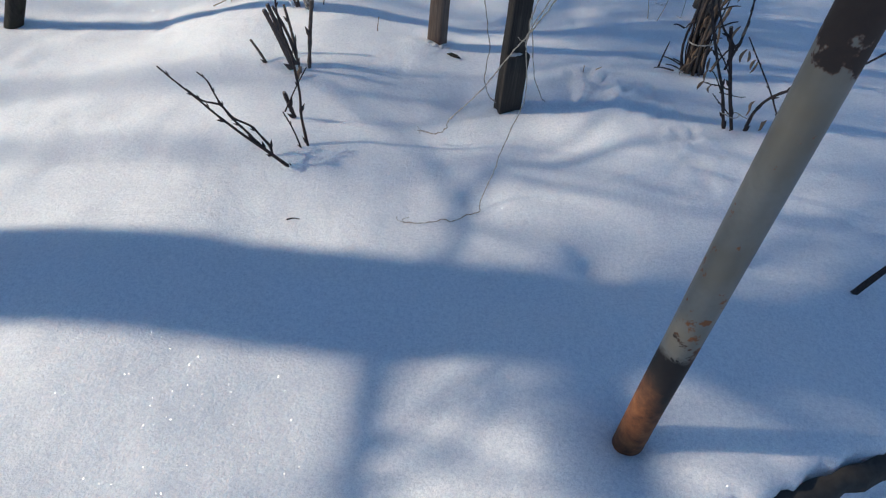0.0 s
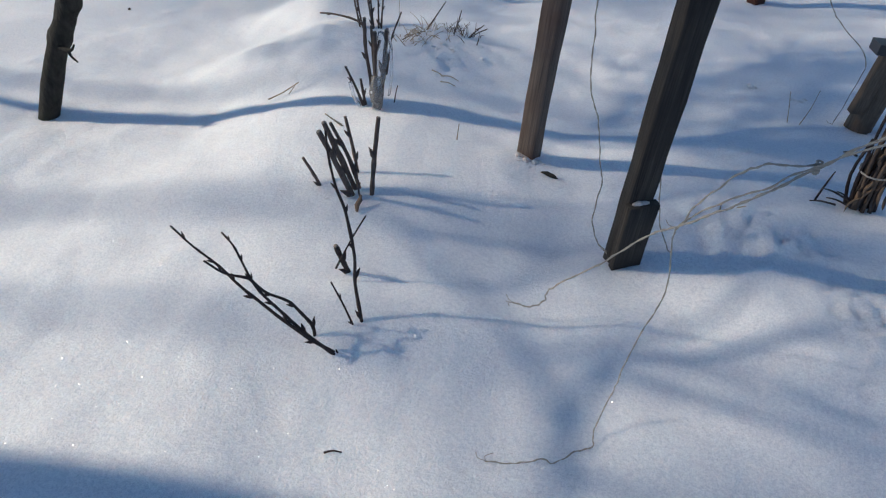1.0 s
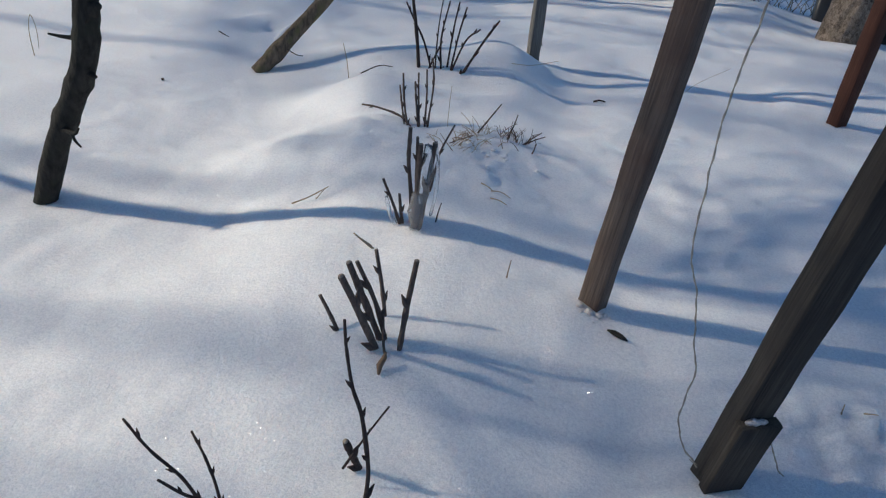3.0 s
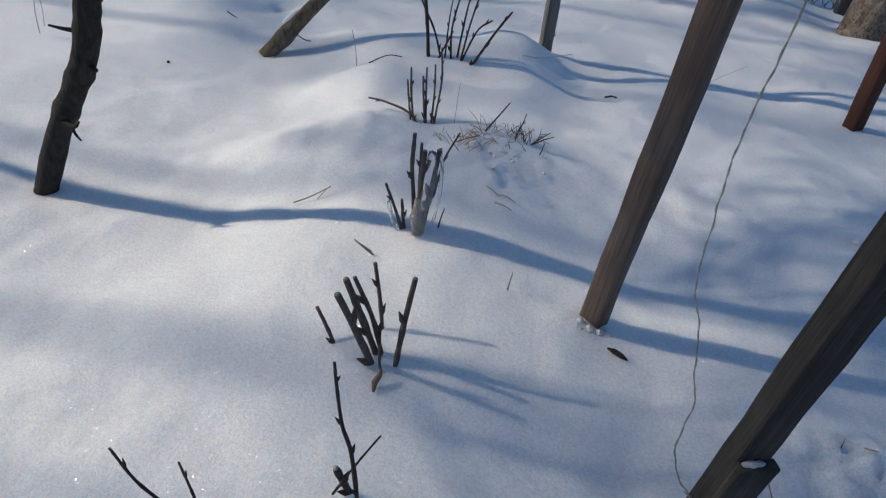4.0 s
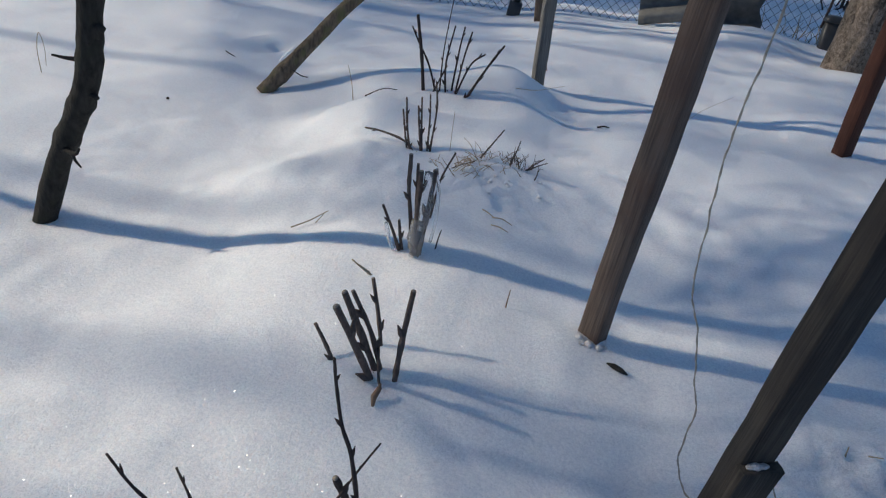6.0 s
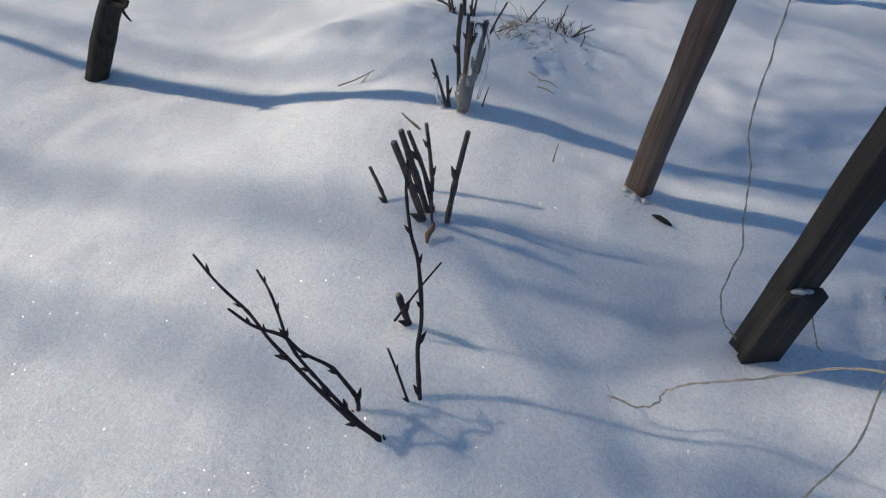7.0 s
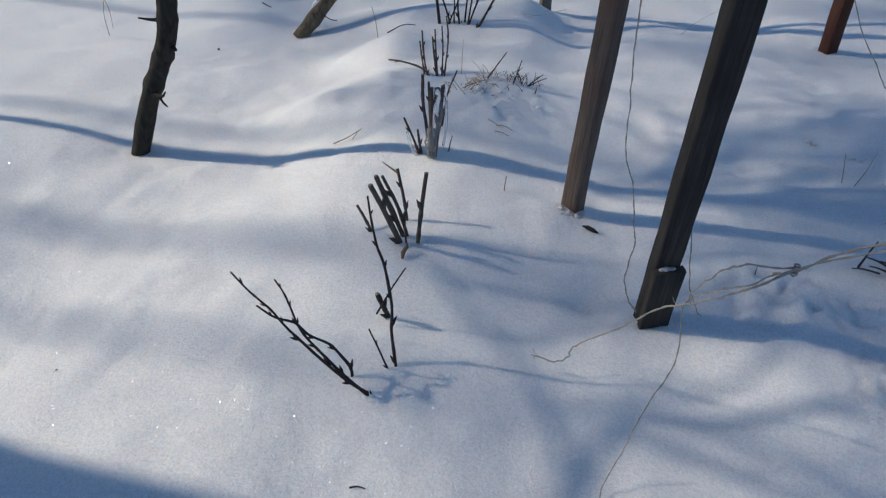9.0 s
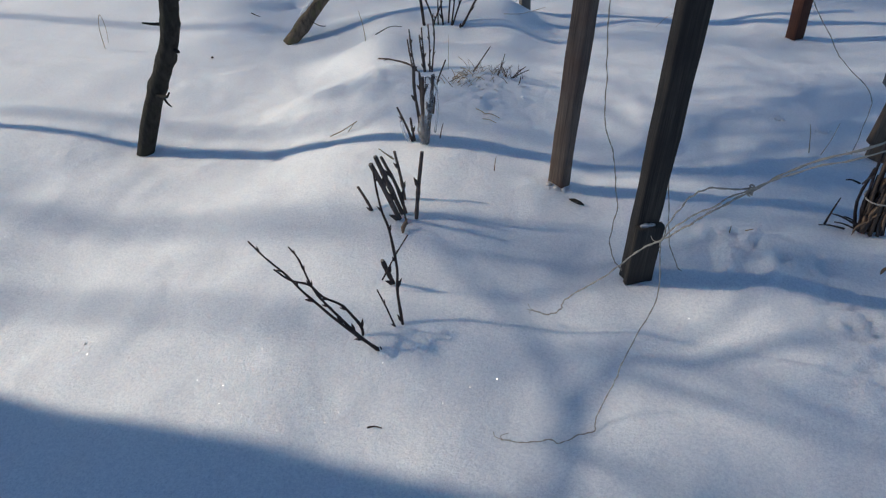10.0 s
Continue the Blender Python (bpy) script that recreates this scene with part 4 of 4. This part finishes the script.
sprig("straw", [on(-1.45, 3.98, 0), on(-1.47, 4.0, 0.09), on(-1.5, 4.02, 0.17)], 0.0024, STRAW, "thin dry stalk standing in snow")
sprig("stalk", [on(-0.72, 3.25), on(-0.722, 3.26, 0.08), on(-0.722, 3.27, 0.16)], 0.0014, STRAW, "long dry stalk leaning over a snow ridge", "stalk")
sprig("stalk", [on(-0.66, 4.3, 0), on(-0.55, 4.32, 0.05), on(-0.42, 4.4, 0.14)], 0.002, STRAW, "long dry stalk leaning over a snow ridge", "stalk")
STUB = on(0.84, 1.12, -0.02)
sprig("stub", [STUB, (0.846, 1.125, STUB[2] + 0.025), (0.85, 1.128, STUB[2] + 0.045)], 0.0075, CANE, "short cut stub standing in snow", "stub", "")
STICK = on(1.07, 1.03, -0.02)
sprig("stick", [STICK, (1.14, 1.05, STICK[2] + 0.1), (1.25, 1.1, STICK[2] + 0.22)], 0.0095, TWIG, "dark stick leaning out of shaded snow", "stick", "")

tuft = thing("grass_tuft", on(-0.56, 3.1), "tuft of dry straw-coloured grass breaking through snow", "grass")
rng = random.Random(21)
for k in range(96):
    cx, cy, near = ((-0.645, 3.1, True), (-0.56, 3.2, True), (-0.44, 3.31, False))[k % 3]
    x, y = cx + rng.gauss(0, 0.045), cy + rng.gauss(0, 0.05)
    p = Vector(on(x, y, -0.008))
    a = rng.uniform(-0.2, 3.3)
    l = rng.uniform(0.025, 0.085)
    q = p + Vector((math.cos(a) * l * (0.9 if near else 0.6), math.sin(a) * l * 0.5, l * rng.uniform(0.15, 0.9) if near else l * rng.uniform(0.5, 1.0)))
    mid = p.lerp(q, 0.5) + Vector((rng.gauss(0, 0.006), 0, 0.01))
    part("blade", Geo().tube(curve([p, mid, q], 2), taper(rng.uniform(0.0011, 0.0021), 0.0008, 5), 5), (STRAW if k % 5 else LEAF) if near else (CANE if k % 4 < 3 else LEAF), tuft)
for (x, y), (dx, dy, dz), r in (((-0.6, 3.22), (0.075, 0.09, 0.12), 0.0042), ((-0.48, 3.27), (0.025, 0.05, 0.1), 0.0034), ((-0.42, 3.29), (0.07, 0.03, 0.06), 0.0036),
                                ((-0.42, 3.3), (0.085, 0.03, 0.045), 0.0034), ((-0.44, 3.29), (-0.035, 0.04, 0.055), 0.003), ((-0.37, 3.24), (0.01, 0.0, 0.05), 0.003), ((-0.68, 3.07), (0.1, 0.02, 0.05), 0.0026)):
    p = Vector(on(x, y, -0.01))
    q = p + Vector((dx, dy, dz))
    part("stalk", Geo().tube(curve([p, p.lerp(q, 0.5) + Vector((0.004, 0, 0.006)), q], 3), taper(r, r * 0.6, 7), 6, 0.2, r * 700), CANE, tuft, "broken dark stalk")
for k in range(16):
    x, y, r = -0.55 + rng.gauss(0, 0.11), 3.14 + rng.gauss(0, 0.08), rng.uniform(0.004, 0.009)
    g = Geo()
    clod(g, on(x, y, r * 0.3), r, k * 1.7, 0.7)
    part("snow_crumb", g, SNOW_CLOD, tuft, "crumb of snow caught in the grass")


for x, y, r in ((0.79, 3.21, 0.017), (0.81, 3.2, 0.01), (0.93, 3.09, 0.014), (0.955, 3.075, 0.011), (0.98, 3.1, 0.008), (-1.16, 1.2, 0.005)):
    g = Geo()
    clod(g, on(x, y, r * 0.1), r, x * 9, 0.6)
    solid("snow_clod", g, SNOW_CLOD, on(x, y), "small lump of snow lying on the crust", "snow", "snow lumps")
g = Geo()
clod(g, on(-2.3, 3.61, 0.005), 0.008, 2.0, 0.8)
solid("bark_crumb", g, TWIG, on(-2.3, 3.61), "dark crumb of bark on bright snow", "bark")
sprig("twig", [on(-0.2, 4.3, 0.004), on(-0.17, 4.29, 0.012), on(-0.14, 4.29, 0.005)], 0.006, TWIG, "tiny dark twig on the snow", "twig")
sprig("straw", [on(0.25, 4.63, 0.0), on(0.33, 4.72, 0.07), on(0.5, 4.86, 0.16)], 0.0013, STRAW, "long pale stalk leaning over the snow")
cord([(0.99, 2.8, 0.29), (0.93, 2.6, 0.52), (0.88, 2.5, 0.63), (0.78, 2.5, 0.72), (0.73, 2.5, 0.78), (0.63, 2.5, 0.92), (0.58, 2.5, 1.08), (0.55, 2.5, 1.5)], 0.0016, "hanging_twine", "thin yellowed twine hanging slack", 1)


# ---- fence ----
def fence_y(x):
    return 7.72 + 0.06 * x


fence = thing("chain_link_fence", (-2.4, fence_y(-2.4), 0.2), "chain-link fence of dull wire on thin iron posts", "fence")
g = Geo()
PITCH, TOP, BOTTOM = 0.088, 1.5, -0.05
for i in range(int(13.5 / PITCH)):
    x0 = -7.4 + i * PITCH
    rows = int((TOP - BOTTOM) / (PITCH / 2))
    for side in (1, -1):
        pts = []
        for k in range(rows + 1):
            x = x0 + (PITCH / 2 if (k % 2) else 0.0) * side
            pts.append((x, fence_y(x) + 0.003 * side * (1 if k % 2 else -1) + 0.03 * noise.noise((x * 0.8, k * 0.1, 4)), BOTTOM + k * PITCH / 2))
        g.tube(pts, 0.0036, 3, cap=False)
part("wire_mesh", g, WIRE, fence)
for x, r in ((-7.2, 0.022), (-4.76, 0.022), (-2.4, 0.03), (3.3, 0.025), (5.5, 0.025)):
    y = fence_y(x) - 0.04
    part("fence_post", Geo().tube([(x, y, -0.2), (x, y, 0.6), (x + 0.01, y - 0.1, 1.6)], r, 10), IRON, fence, "dark iron post")
y = fence_y(0.82)
part("fence_post", Geo().tube([(0.84, y - 0.08, 0.1), (0.82, y - 0.1, 0.9), (0.81, y - 0.16, 1.6)], 0.024, 10), GREEN, fence, "green painted iron post")
black = thing("iron_post", (-1.28, 7.45, 0.15), "black iron post with a clamp at its foot, leaning", "post")
part("shaft", Geo().tube([(-1.3, 7.45, 0.1), (-1.235, 7.45, 0.55), (-1.1, 7.45, 1.3)], 0.035, 12), IRON, black)
g, _, _, _ = beam((-1.295, 7.43, 0.14), (0.14, 0), 0.16, 0.12, 0.1, 12, sink=0.05, seed=7.0)
part("clamp", g, IRON, black)


def corrugated(origin, along, up, waves, depth, nu, cut, seed):
    """A weathered wavy sheet with real thickness and a broken end."""
    o, a, b = Vector(origin), Vector(along), Vector(up)
    n = a.cross(b).normalized()
    g, top, low = Geo(), [], []
    for i in range(nu + 1):
        rowt, rowl = [], []
        for k in range(33):
            v = k / 32
            u = i / nu
            edge = 1 + cut * noise.noise((v * 5, seed, 0)) * (1 if u > 0.8 else 0)
            p = o + a * u * edge + b * v + n * depth * math.sin(v * waves * 2 * math.pi)
            rowt.append(p + n * 0.004)
            rowl.append(p - n * 0.004)
        top.append(rowt + rowl[::-1])
    return g.rings(top)


solid("slate_sheet", corrugated((-0.12, 7.5, 0.25), (0.62, 0.02, 0.15), (-0.05, 0.12, 0.36), 1.5, 0.06, 10, 0.0, 1.0), SLATE, (-0.1, 7.5, 0.25), "grey corrugated slate sheet propped at the fence", "roofing sheet", "slate sheets")
solid("slate_sheet", corrugated((0.3, 7.53, 0.22), (0.64, 0.03, 0.03), (-0.06, 0.14, 0.56), 2.2, 0.05, 10, 0.1, 2.0), SLATE_DARK, (0.3, 7.53, 0.22), "dark broken corrugated slate sheet propped at the fence", "roofing sheet", "slate sheets")
bin_at = (1.5, 7.6, 0.3)
bucket = thing("plastic_tub", bin_at, "black plastic tub with a lid beside the fence", "tub")


def tub_ring(r, z, n=20):
    return [Vector((1.5 + r * math.copysign(abs(math.cos(2 * math.pi * t / n)) ** 0.5, math.cos(2 * math.pi * t / n)), 7.6 + r * math.copysign(abs(math.sin(2 * math.pi * t / n)) ** 0.5, math.sin(2 * math.pi * t / n)), z)) for t in range(n)]


part("body", Geo().rings([tub_ring(r, z) for r, z in ((0.05, 0.2), (0.054, 0.3), (0.068, 0.52))]), PLASTIC, bucket)
part("lid", Geo().rings([tub_ring(r, z) for r, z in ((0.074, 0.51), (0.08, 0.52), (0.076, 0.545), (0.05, 0.565))]), PLASTIC, bucket)


# ---- old apple tree by the fence ----
OLD = (1.54, 6.87, 0.24)
old = thing("apple_tree", OLD, "old apple tree with a thick cracked trunk by the fence", "tree", "apple trees")


def bark_tube(line, radii, seed, deep=0.012, n=56):
    """A thick trunk with plated bark."""
    g, rings = Geo(), []
    for i, p in enumerate(line):
        ring = []
        for k in range(n):
            a = 2 * math.pi * k / n
            c, s = math.cos(a), math.sin(a)
            crack = abs(noise.noise((c * 4.2 + seed, s * 4.2, p.z * 3.2))) + 0.5 * abs(noise.noise((c * 9 + seed, s * 9, p.z * 8.0)))
            r = radii[i] * (1 + 0.1 * noise.noise((c * 0.9, s * 0.9 + seed, p.z * 1.2))) - deep * max(0, 0.5 - crack * 1.6) + 0.004 * noise.noise((c * 16, s * 16, p.z * 16))
            ring.append(p + Vector((c * r, s * r, 0)))
        rings.append(ring)
    return g.rings(rings)


line = curve([(1.52, 6.9, -0.1), (1.54, 6.87, 0.24), (1.55, 6.84, 0.6), (1.53, 6.8, 1.0), (1.5, 6.72, 1.5), (1.5, 6.7, 2.0)], 16)
part("trunk", bark_tube(line, [0.17 + 0.05 * math.exp(-i / 14) for i in range(len(line))], 3.0, 0.045), BARK_OLD, old)
line = curve([(1.86, 7.05, 0.2), (1.88, 7.05, 0.4), (1.9, 7.0, 0.9), (1.93, 6.95, 1.5)], 10)
part("second_trunk", bark_tube(line, [0.06] * len(line), 6.0, 0.008, 30), BARK_YOUNG, old, "thin dark second trunk")
part("broken_limb", bark_tube(curve([(1.45, 6.8, 0.82), (1.4, 6.78, 0.95), (1.37, 6.76, 1.04)], 8), taper(0.07, 0.045, 17), 8.0, 0.012, 30), BARK_OLD, old, "broken stub of a limb")
g = Geo()
for k in range(4):
    clod(g, (1.38 + 0.02 * k, 6.74, 1.06 + 0.02 * k), 0.04, k * 1.9, 0.6)
part("snow_cap", g, SNOW_CLOD, old, "snow on the stub")
g, rng = Geo(), random.Random(31)
for k in range(5):
    bough(g, Vector((1.5, 6.7, 1.6 + 0.08 * k)), Vector((math.cos(k * 1.3), math.sin(k * 1.3), 0.7)), 1.6, 0.06, 2, rng)
part("crown", g, BARK_YOUNG, old)


def bare_tree(name, at, height_, r, lean, seed, start, limbs, reach, label, category="tree", group="", depth=2, flatten=0.6, sweep=0.0, thick=1.0, aim=0.0):
    """A leafless tree: a tapered trunk and a crown of crooked boughs."""
    ob = thing(name, at, label, category, group)
    base = Vector(at)
    rng = random.Random(seed)
    top = base + Vector((lean[0], lean[1], 1)) * height_
    pts = [base + (top - base) * f + Vector((rng.uniform(-1, 1), rng.uniform(-1, 1), 0)) * r * (0.0 if f < 0.1 else 0.35) for f in (-0.06, 0, 0.25, 0.5, 0.75, 1.0)]
    line = curve(pts, 6)
    part("trunk", Geo().tube(line, taper(r * 1.08, r * 0.72, len(line)), 16, 0.12, seed), BARK_OLD if r > 0.06 else BARK_YOUNG, ob)
    for k in range(limbs):
        f = start + (1 - start) * (k + 0.5 * rng.random()) / limbs
        p = base + (top - base) * f
        a = k * 2.4 + rng.uniform(-0.4, 0.4)
        if sweep:
            a = aim + sweep * (2 * ((k * 0.618) % 1.0) - 1)
        g = Geo()
        bough(g, p, Vector((math.cos(a), math.sin(a), flatten)), reach * rng.uniform(0.7, 1.15), r * thick * 0.42 * (1.2 - f * 0.6), depth, rng)
        part("bough", g, BARK_YOUNG, ob)
    return ob


# ---- unseen trees outside the walk, placed to cast shade across the yard ----
UP = -0.114  # the yard falls away: plumb trunks lean back in its frame
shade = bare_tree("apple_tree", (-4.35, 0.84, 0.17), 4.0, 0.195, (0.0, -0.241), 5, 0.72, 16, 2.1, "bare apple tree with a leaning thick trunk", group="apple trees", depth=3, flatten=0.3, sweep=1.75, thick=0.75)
# limbs placed by where their shadows fall on the snow
for k, (pts, r) in enumerate((
        ([(-4.34, 0.23, 2.76), (-4.31, 0.381, 2.82), (-4.29, 0.631, 2.82), (-4.244, 0.856, 2.84), (-4.145, 0.899, 2.91), (-3.999, 0.977, 3.0), (-3.791, 1.113, 3.1)], 0.022),
        ([(-4.29, 0.601, 2.82), (-4.344, 0.893, 2.77), (-4.42, 1.047, 2.75), (-4.541, 1.237, 2.71), (-4.673, 1.387, 2.67)], 0.012),
        ([(-4.35, 0.22, 2.76), (-4.35, 0.02, 2.785), (-4.35, -0.26, 2.79), (-4.34, -0.7, 2.81)], 0.036),
        ([(-4.33, 0.22, 2.9), (-4.2, 0.38, 3.12), (-3.95, 0.7, 3.3), (-3.7, 1.22, 3.45)], 0.017),
        ([(-4.33, 0.2, 3.05), (-4.1, -0.25, 3.25), (-3.8, -0.8, 3.4)], 0.03))):
    g, rng, line = Geo(), random.Random(70 + k), curve(pts, 4)
    g.tube(line, taper(r, r * 0.5, len(line)), 10, 0.15, k)
    for i in range(3, len(line), 4 if k < 2 else 1):
        bough(g, line[i], Vector((rng.uniform(0.1, 1.0), rng.uniform(-0.8, 0.8), rng.uniform(0.2, 0.9))), rng.uniform(0.5, 1.0), max(0.01, r * 0.3), 1 if k < 2 else 2, rng)
    part("limb", g, BARK_YOUNG, shade)
bare_tree("apple_tree", (-4.2, 2.23, 0.17), 3.4, 0.03, (0.0, UP), 9, 0.72, 26, 1.2, "young bare apple tree with a thin trunk and dense twigs", group="apple trees", depth=2, flatten=0.25, sweep=1.05, thick=1.25, aim=1.1)
# far crowns from here on are added only to break up the sunlight
bare_tree("apple_tree", (-16.0, 3.2, 0.17), 11.5, 0.04, (0.0, UP), 19, 0.8, 18, 1.7, "unseen tall bare apple tree with dense twigs, added for shade", group="apple trees", depth=3, flatten=0.3, thick=0.8)
bare_tree("apple_tree", (-15.0, 5.0, 0.17), 9.5, 0.04, (0.0, UP), 29, 0.75, 11, 1.9, "unseen tall bare apple tree with an open crown, added for shade", group="apple trees", depth=3, flatten=0.35, sweep=1.4, thick=1.0)
for y, seed, limbs in ((1.6, 12, 9), (0.32, 33, 6)):
    bare_tree("shade_birch", (-15.4, y, 0.1), 9.6, 0.036, (0.0, UP), seed, 0.9, limbs, 0.8, "unseen slim bare tree with a tuft of fine twigs at its top, added for shade", group="birches", depth=3, flatten=0.3, thick=1.5)
bare_tree("shade_birch", (-18.0, 0.6, 0.1), 13.0, 0.048, (0.0, UP), 8, 0.8, 8, 1.0, "unseen young bare tree with a narrow crown of fine twigs, added for shade", group="birches", depth=3, flatten=0.5, thick=1.7)
shade_birch = bare_tree("shade_birch", (-19.5, 5.5, 0.1), 14.5, 0.13, (0.0, UP), 8, 0.5, 9, 2.7, "unseen tall bare tree with a crown of fine twigs, added for shade", group="birches", depth=3, flatten=0.5)
for x, y, turn, size in ((-21.0, 7.3, 300, 1.1), (-17.5, -3.6, 160, 1.0)):
    copy_thing(shade_birch, YARD @ pose(x, y, 0.1) @ pose(0, 0, 0, 6.5) @ pose(0, 0, 0, 0, 0, turn) @ pose(0, 0, 0, -6.5) @ Matrix.Scale(size, 4))

# unseen house across the lane and trees before it, added to shade the lane
S0 = (-12.0, 15.0, 0.3)
house = thing("house", S0, "unseen pale house with a gabled roof across the lane, added for shade", "house")
g = Geo().rings([[(-16, 10.7 + UP * z, z), (-10.0, 10.7 + UP * z, z), (-10.0, 19 + UP * z, z), (-16, 19 + UP * z, z)] for z in (-0.6, 6.6)])
part("wall", g, PLASTER, house, smooth=False)
g = Geo().rings([[(-16.5, y + UP * 6.5, 6.5), (-9.5, y + UP * 6.5, 6.5), (-9.5, y + UP * 6.5, 6.7), (-13, y + UP * 9.2, 9.2), (-16.5, y + UP * 6.5, 6.7)] for y in (10.3, 19.4)])
part("roof", g, ROOFING, house, smooth=False)
for k, y in enumerate((8.7, 9.6)):
    bare_tree("lane_shade_tree", (-15.0 - 0.7 * k, y, 0.2), 11.0, 0.24, (0.0, UP), 80 + k, 0.35, 20, 2.2, "unseen bare tree beside the lane, added for shade", group="lane trees")

# ---- thickets and weeds ----
thicket = thing("raspberry_thicket", on(-5.3, 6.6), "thicket of thin bare canes before the fence", "shrub")
rng = random.Random(41)
for k in range(230):
    x, y = (rng.uniform(-7.6, -5.75), rng.uniform(6.3, 7.4)) if k % 6 else (rng.uniform(-5.7, -4.7), rng.uniform(6.7, 7.2))
    p = Vector(on(x, y, -0.05))
    d = Vector((rng.gauss(0.3, 0.75), rng.gauss(0, 0.2), 1)) * rng.uniform(0.25, 1.0)
    q = p + d
    r = p + d * 0.55 + Vector((rng.gauss(0, 0.06), 0, 0.06))
    droop = Vector((d.x * 0.7 + rng.gauss(0, 0.15), d.y * 0.3, rng.uniform(-0.35, 0.1)))
    part("cane", Geo().tube(curve([p, r, q, q + droop], 3), taper(rng.uniform(0.0026, 0.0055), 0.0016, 10), 5, 0.1, k), (TWIG, TWIG, CANE)[k % 3], thicket)
g = Geo()
g.tube(curve([on(-4.55, 6.85, 0.02), (-4.3, 6.9, 0.3), (-4.0, 6.95, 0.42), (-3.8, 7.0, 0.62)], 4), taper(0.009, 0.004, 13), 6)
g.tube(curve([(-4.3, 6.9, 0.3), (-4.25, 6.9, 0.38), (-4.1, 6.9, 0.5)], 3), 0.004, 5)
solid("fallen_branch", g, TWIG, on(-4.55, 6.85), "dark branch stuck aslant in the snow", "branch")


def weeds(cx, cy, count, spread, tall, seed, label, material=TWIG):
    ob = thing("weed_clump", on(cx, cy), label, "weeds", "weeds by the lane")
    rng = random.Random(seed)
    for k in range(count):
        x, y = cx + rng.gauss(0, spread), cy + rng.gauss(0, spread * 0.6)
        p = Vector(on(x, y, -0.03))
        q = p + Vector((rng.gauss(0, 0.15), rng.gauss(0, 0.1), 1)) * tall * rng.uniform(0.5, 1.2)
        part("stalk", Geo().tube(curve([p, p.lerp(q, 0.5) + Vector((rng.gauss(0, 0.02), 0, 0)), q], 2), taper(0.006, 0.0025, 5), 5), material, ob)


weeds(-4.3, 9.2, 8, 0.3, 0.25, 1, "dark weed stalks standing in the lane's snow")
weeds(-2.0, 8.6, 12, 0.25, 0.3, 2, "dark weed stalks standing behind the fence")
weeds(-1.9, 10.6, 8, 0.4, 0.3, 3, "dark weed stalks standing in the lane's snow")
weeds(1.25, 7.95, 14, 0.22, 0.25, 4, "brown weed stalks under the fence", STRAW)
for k, (x, y) in enumerate(((0.1, 11.2), (1.0, 10.4), (2.3, 11.0), (3.4, 10.2))):
    ob = thing("bare_bush", on(x, y), "bare dark bush beyond the fence", "shrub", "bushes beyond the fence")
    rng = random.Random(60 + k)
    for b in range(9):
        g = Geo()
        bough(g, Vector(on(x + rng.gauss(0, 0.12), y + rng.gauss(0, 0.1), -0.03)), Vector((rng.gauss(0, 0.6), rng.gauss(0, 0.4), 1)), 0.8, 0.012, 1, rng)
        part("branch", g, TWIG, ob)
climber = thing("climbing_stems", (1.38, 7.55, 0.4), "dark leafless stems climbing the fence", "climber")
for pts in ([(1.42, 7.6, 0.45), (1.44, 7.6, 0.75), (1.42, 7.6, 1.3)], [(1.3, 7.6, 0.7), (1.42, 7.6, 0.95), (1.46, 7.6, 1.3)], [(0.4, 7.6, 0.62), (0.9, 7.6, 0.92), (1.4, 7.6, 1.08)]):
    part("stem", Geo().tube(curve(pts, 4), 0.01, 6, 0.2, pts[0][0]), TWIG, climber)

# broken snow edge over bare soil beside the path
g = Geo()
rings = []
for i in range(40):
    x = 0.66 + i * 0.022
    y = 0.45 + 0.52 * (x - 0.7) + 0.022 * noise.noise((x * 17, 3.1, 0)) - 0.008
    t = 0.016 + 0.012 * noise.noise((x * 21, 9.0, 0))
    z = height(x, y + 0.03)
    rings.append([Vector((x, y, z - 0.02)), Vector((x + 0.004, y - 0.02 - t * 0.4, z - 0.03)), Vector((x, y - 0.03 - t * 0.5, z - 0.04 - t)), Vector((x - 0.004, y + 0.02, z - 0.06 - t))])
solid("soil_edge", g.rings(rings), SOIL, (0.8, 0.48, 0.18), "dark frozen soil showing under a broken snow edge", "soil", kind="structure")
